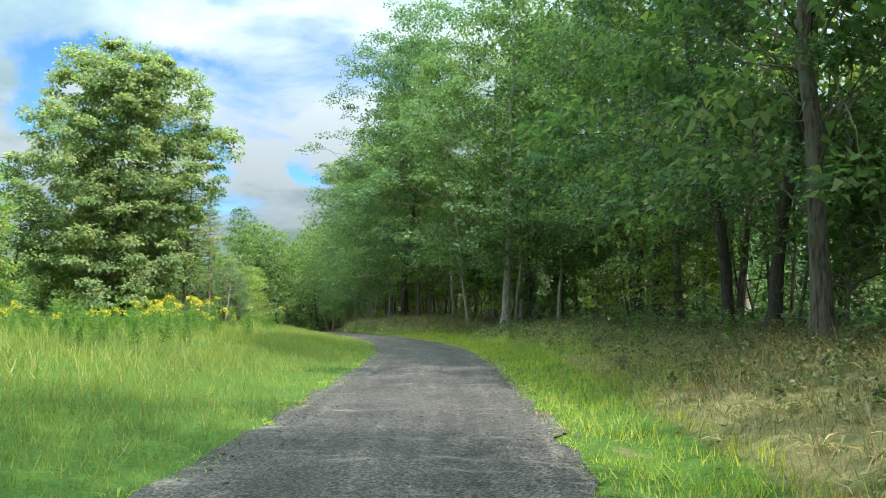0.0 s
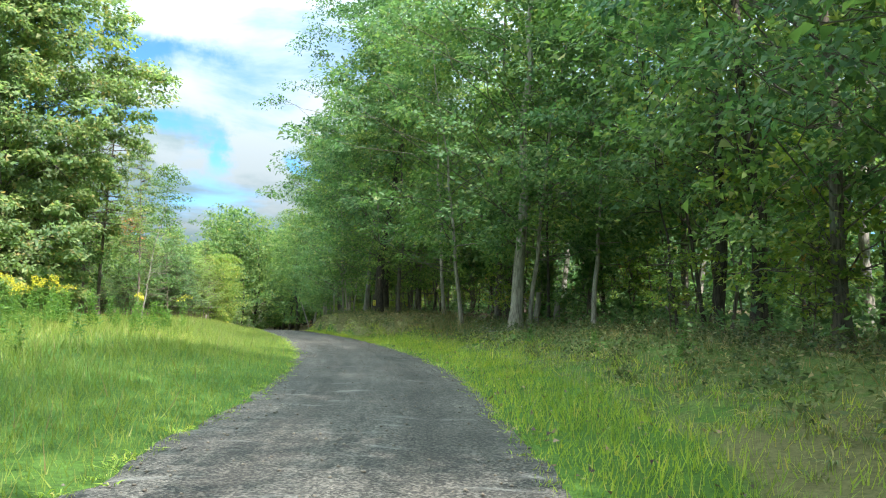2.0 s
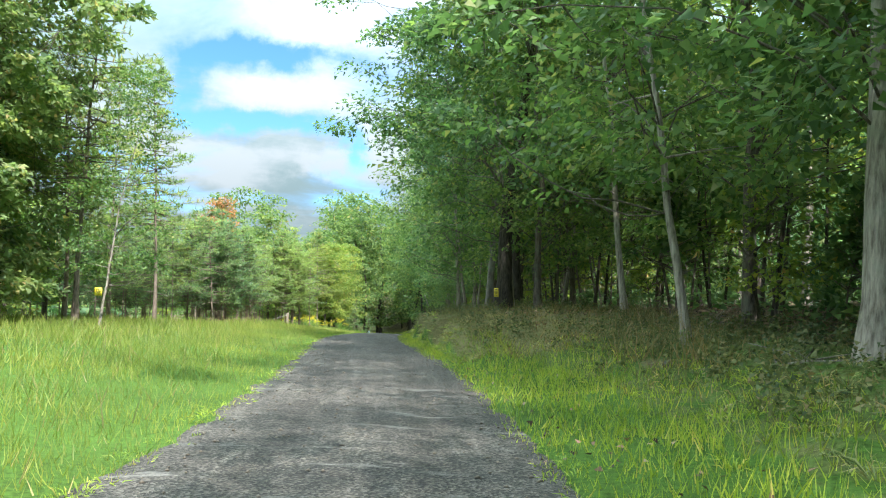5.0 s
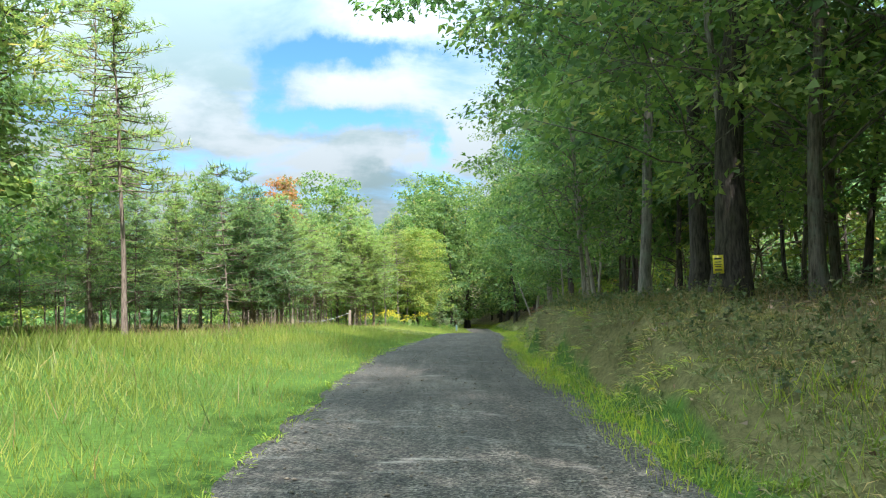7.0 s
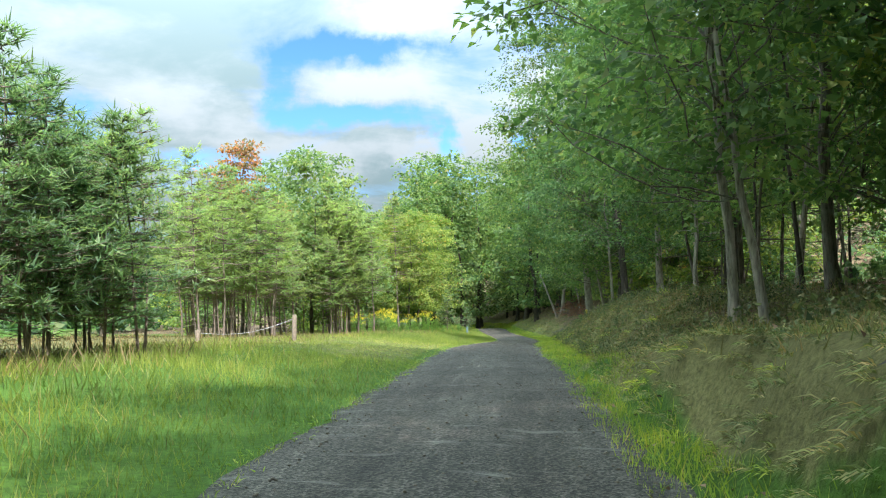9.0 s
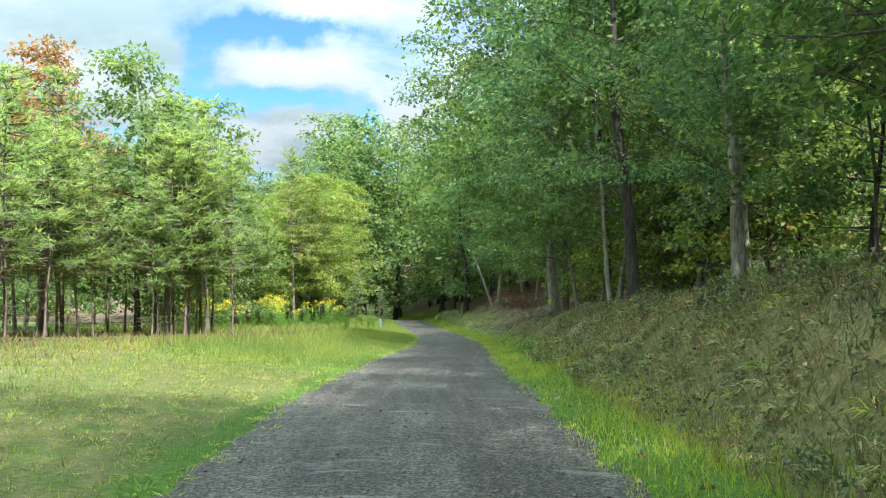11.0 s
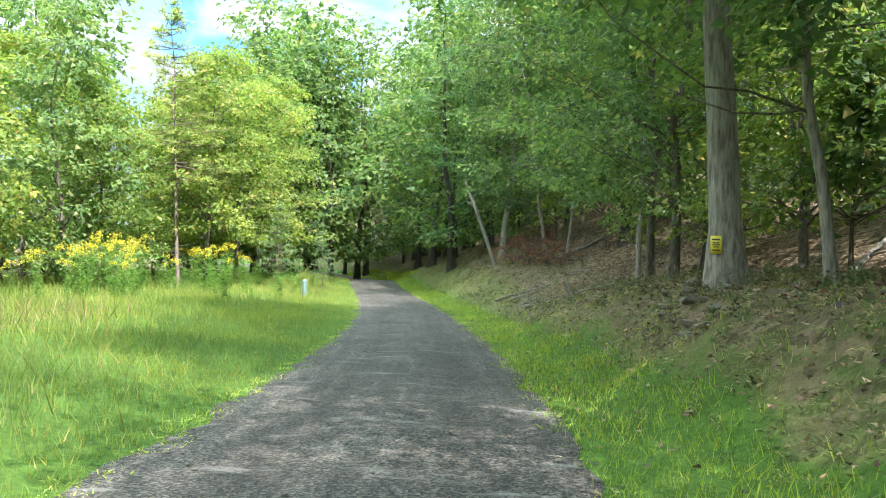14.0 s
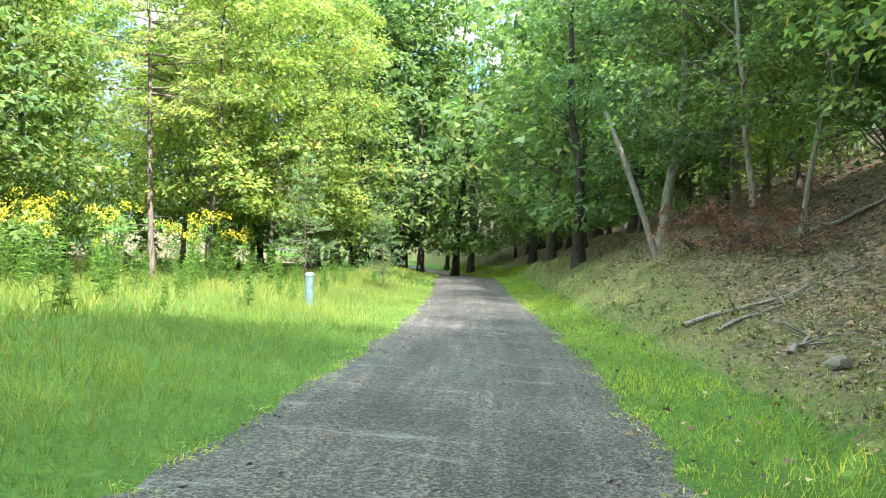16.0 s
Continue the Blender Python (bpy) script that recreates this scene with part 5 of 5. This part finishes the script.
def rock(x, y, size, seed):
    """A half-buried weathered stone."""
    rng = np.random.default_rng(seed)
    bm = bmesh.new()
    bmesh.ops.create_icosphere(bm, subdivisions=2, radius=1.0)
    k = rng.uniform(1.5, 2.6, 3)
    for v in bm.verts:
        c = v.co.copy()
        v.co = c * (1 + 0.22 * noise.noise(c * k[0] + Vector((seed, 0, 0))) + 0.08 * noise.noise(c * 4 + Vector((0, seed, 0))))
    for _ in range(9):
        d = Vector(rng.normal(0, 1, 3)).normalized()
        for v in bm.verts:
            over = v.co.dot(d) - rng.uniform(0.66, 0.70)
            if over > 0:
                v.co -= d * over
    me = bpy.data.meshes.new("rock")
    bm.to_mesh(me)
    bm.free()
    me.materials.append(MAT["stone"])
    ob = tagged(new("rock", me), "grey weathered stone half buried in the bank", "rock", "stones in the bank")
    ob.matrix_basis = pose(x, y, float(land(x, y)) + size * 0.15, rng.uniform(-15, 15), rng.uniform(-15, 15), rng.uniform(0, 360)) @ Matrix.Diagonal((size, size * 0.75, size * 0.5, 1))


for n, (rx, ry, rs) in enumerate(((-16.0, 131.2, 0.2), (-15.9, 132.0, 0.17), (-16.3, 132.3, 0.13), (-16.1, 130.4, 0.16), (-15.8, 131.0, 0.12), (-16.4, 131.3, 0.1), (-15.6, 131.6, 0.15), (-16.3, 131.8, 0.11), (-15.75, 130.2, 0.14), (-16.0, 129.6, 0.1), (-15.5, 130.8, 0.1), (-16.2, 132.9, 0.12), (-15.95, 131.5, 0.09), (-16.2, 129.8, 0.18), (-15.8, 132.5, 0.16), (-16.0, 129.2, 0.18),
                                  (-19.4, 147.0, 0.2), (-18.6, 148.6, 0.14), (-12.7, 113.4, 0.13), (1.0, 51.7, 0.14))):
    rock(rx, ry, rs, n + 1)

red = broadleaf("withered_shrub", 181, 1.7, 0.02, 0.15, 1.1, 34, 16, 0.12, MAT["withered_leaf"], MAT["bark"], "withered russet-leaved shrub on the leafy slope", 0.5, 0.05, 0.25)
plant(red, [(-21.3, 164.3, 1.0), (-20.2, 162.0, 0.95), (-19.3, 160.5, 0.8), (-18.5, 159.7, 0.75), (-19.8, 163.2, 1.0)], R, "withered shrubs")


def board(x, y, z, turn, w, h):
    """A yellow notice nailed to a tree, its print too small to read."""
    root = thing("boundary_sign", "small yellow notice nailed to a tree trunk", "sign")
    s = Soup()
    s.box(pose(0, 0, 0), (w, 0.006, h))
    plate = piece("plate", s.mesh("plate", MAT["sign_yellow"], False), root)
    for k, (zz, ww, hh) in enumerate(((0.30, 0.7, 0.09), (0.12, 0.6, 0.05), (0.0, 0.7, 0.05), (-0.12, 0.55, 0.05), (-0.3, 0.65, 0.07))):
        b = Soup()
        b.box(pose(0, -0.006, zz * h), (ww * w, 0.004, hh * h))
        piece("print_bar", b.mesh("print_bar", MAT["ink"], False), plate)
    root.matrix_basis = pose(x, y, z, 3, 0, turn)


board(-3.47, 66.62, 1.6, -28, 0.19, 0.32)
board(-15.46, 132.22, -1.45, -37, 0.2, 0.3)
board(-16.165, 61.895, 1.35, 10, 0.24, 0.26)


def post_and_cable():
    root = thing("gate_post", "weathered wooden post with a sagging steel cable beside the field track", "post")
    for name, px, py, h in (("post", 0, 0, 0.95), ("low_post", -2.6, -2.2, 0.55)):
        s = Soup()
        z = np.array([-0.3, 0, h * 0.97, h])
        s.tube(np.column_stack([z * 0.03 + px, z * 0 + py, z]), np.array([0.085, 0.085, 0.08, 0.06]), 9, 0.03, np.random.default_rng(2), cap=True)
        piece(name, s.mesh(name, MAT["post_wood"]), root)
    t = np.linspace(0, 1, 10)
    c = Soup()
    c.tube(np.column_stack([-2.6 * t, -2.2 * t, 0.8 - 0.35 * t - 0.25 * np.sin(np.pi * t)]), np.full(10, 0.011), 6)
    piece("cable", c.mesh("cable", MAT["cable"]), root)
    root.matrix_basis = stand(-22.28, 97.33)


post_and_cable()


def marker():
    root = thing("utility_marker", "short grey-green plastic utility post in the grass", "post")
    s = Soup()
    z = np.array([-0.2, 0.0, 0.78, 0.84, 0.86])
    s.tube(np.column_stack([0 * z, 0 * z, z]), np.array([0.12, 0.12, 0.12, 0.115, 0.09]), 12, cap=True)
    piece("body", s.mesh("body", MAT["marker"]), root)
    cap = Soup()
    cap.tube([(0, 0, 0.80), (0, 0, 0.86), (0, 0, 0.9)], [0.13, 0.13, 0.08], 12, cap=True)
    piece("cap", cap.mesh("cap", MAT["marker"]), root, "darker rounded cap")
    root.matrix_basis = stand(-30.75, 156.4)


marker()


def loose_stones():
    rng = np.random.default_rng(51)
    V, F, n = [], [], 0
    oct_v = np.array([(1, 0, 0), (0, 1, 0), (-1, 0, 0), (0, -1, 0), (0, 0, 1), (0, 0, -0.6)], float)
    oct_f = np.array([(0, 1, 4), (1, 2, 4), (2, 3, 4), (3, 0, 4), (1, 0, 5), (2, 1, 5), (3, 2, 5), (0, 3, 5)])
    for _ in range(5200):
        y = rng.uniform(-1, 160)
        s = rng.choice([-1, 1]) * rng.uniform(1.2, 2.1) if rng.random() < 0.35 else rng.uniform(-1.9, 1.9)
        x = side(y, s)
        r = rng.uniform(0.009, 0.026)
        v = oct_v * rng.uniform(0.7, 1.3, (6, 1)) * r * np.array([1.2, 1, 0.7])
        a = rng.random() * 6.28
        v = np.column_stack([v[:, 0] * math.cos(a) - v[:, 1] * math.sin(a), v[:, 0] * math.sin(a) + v[:, 1] * math.cos(a), v[:, 2]])
        V.append(v + [x, y, float(road_z(y)) + 0.05 * (1 - (s / HALF) ** 2) - 0.012])
        F.append(oct_f + n)
        n += 6
    tagged(new("loose_gravel", mesh_of("loose_gravel", np.concatenate(V), np.concatenate(F), MAT["stone"])), "loose grey crushed stones on the lane", "gravel", kind="stuff")


loose_stones()
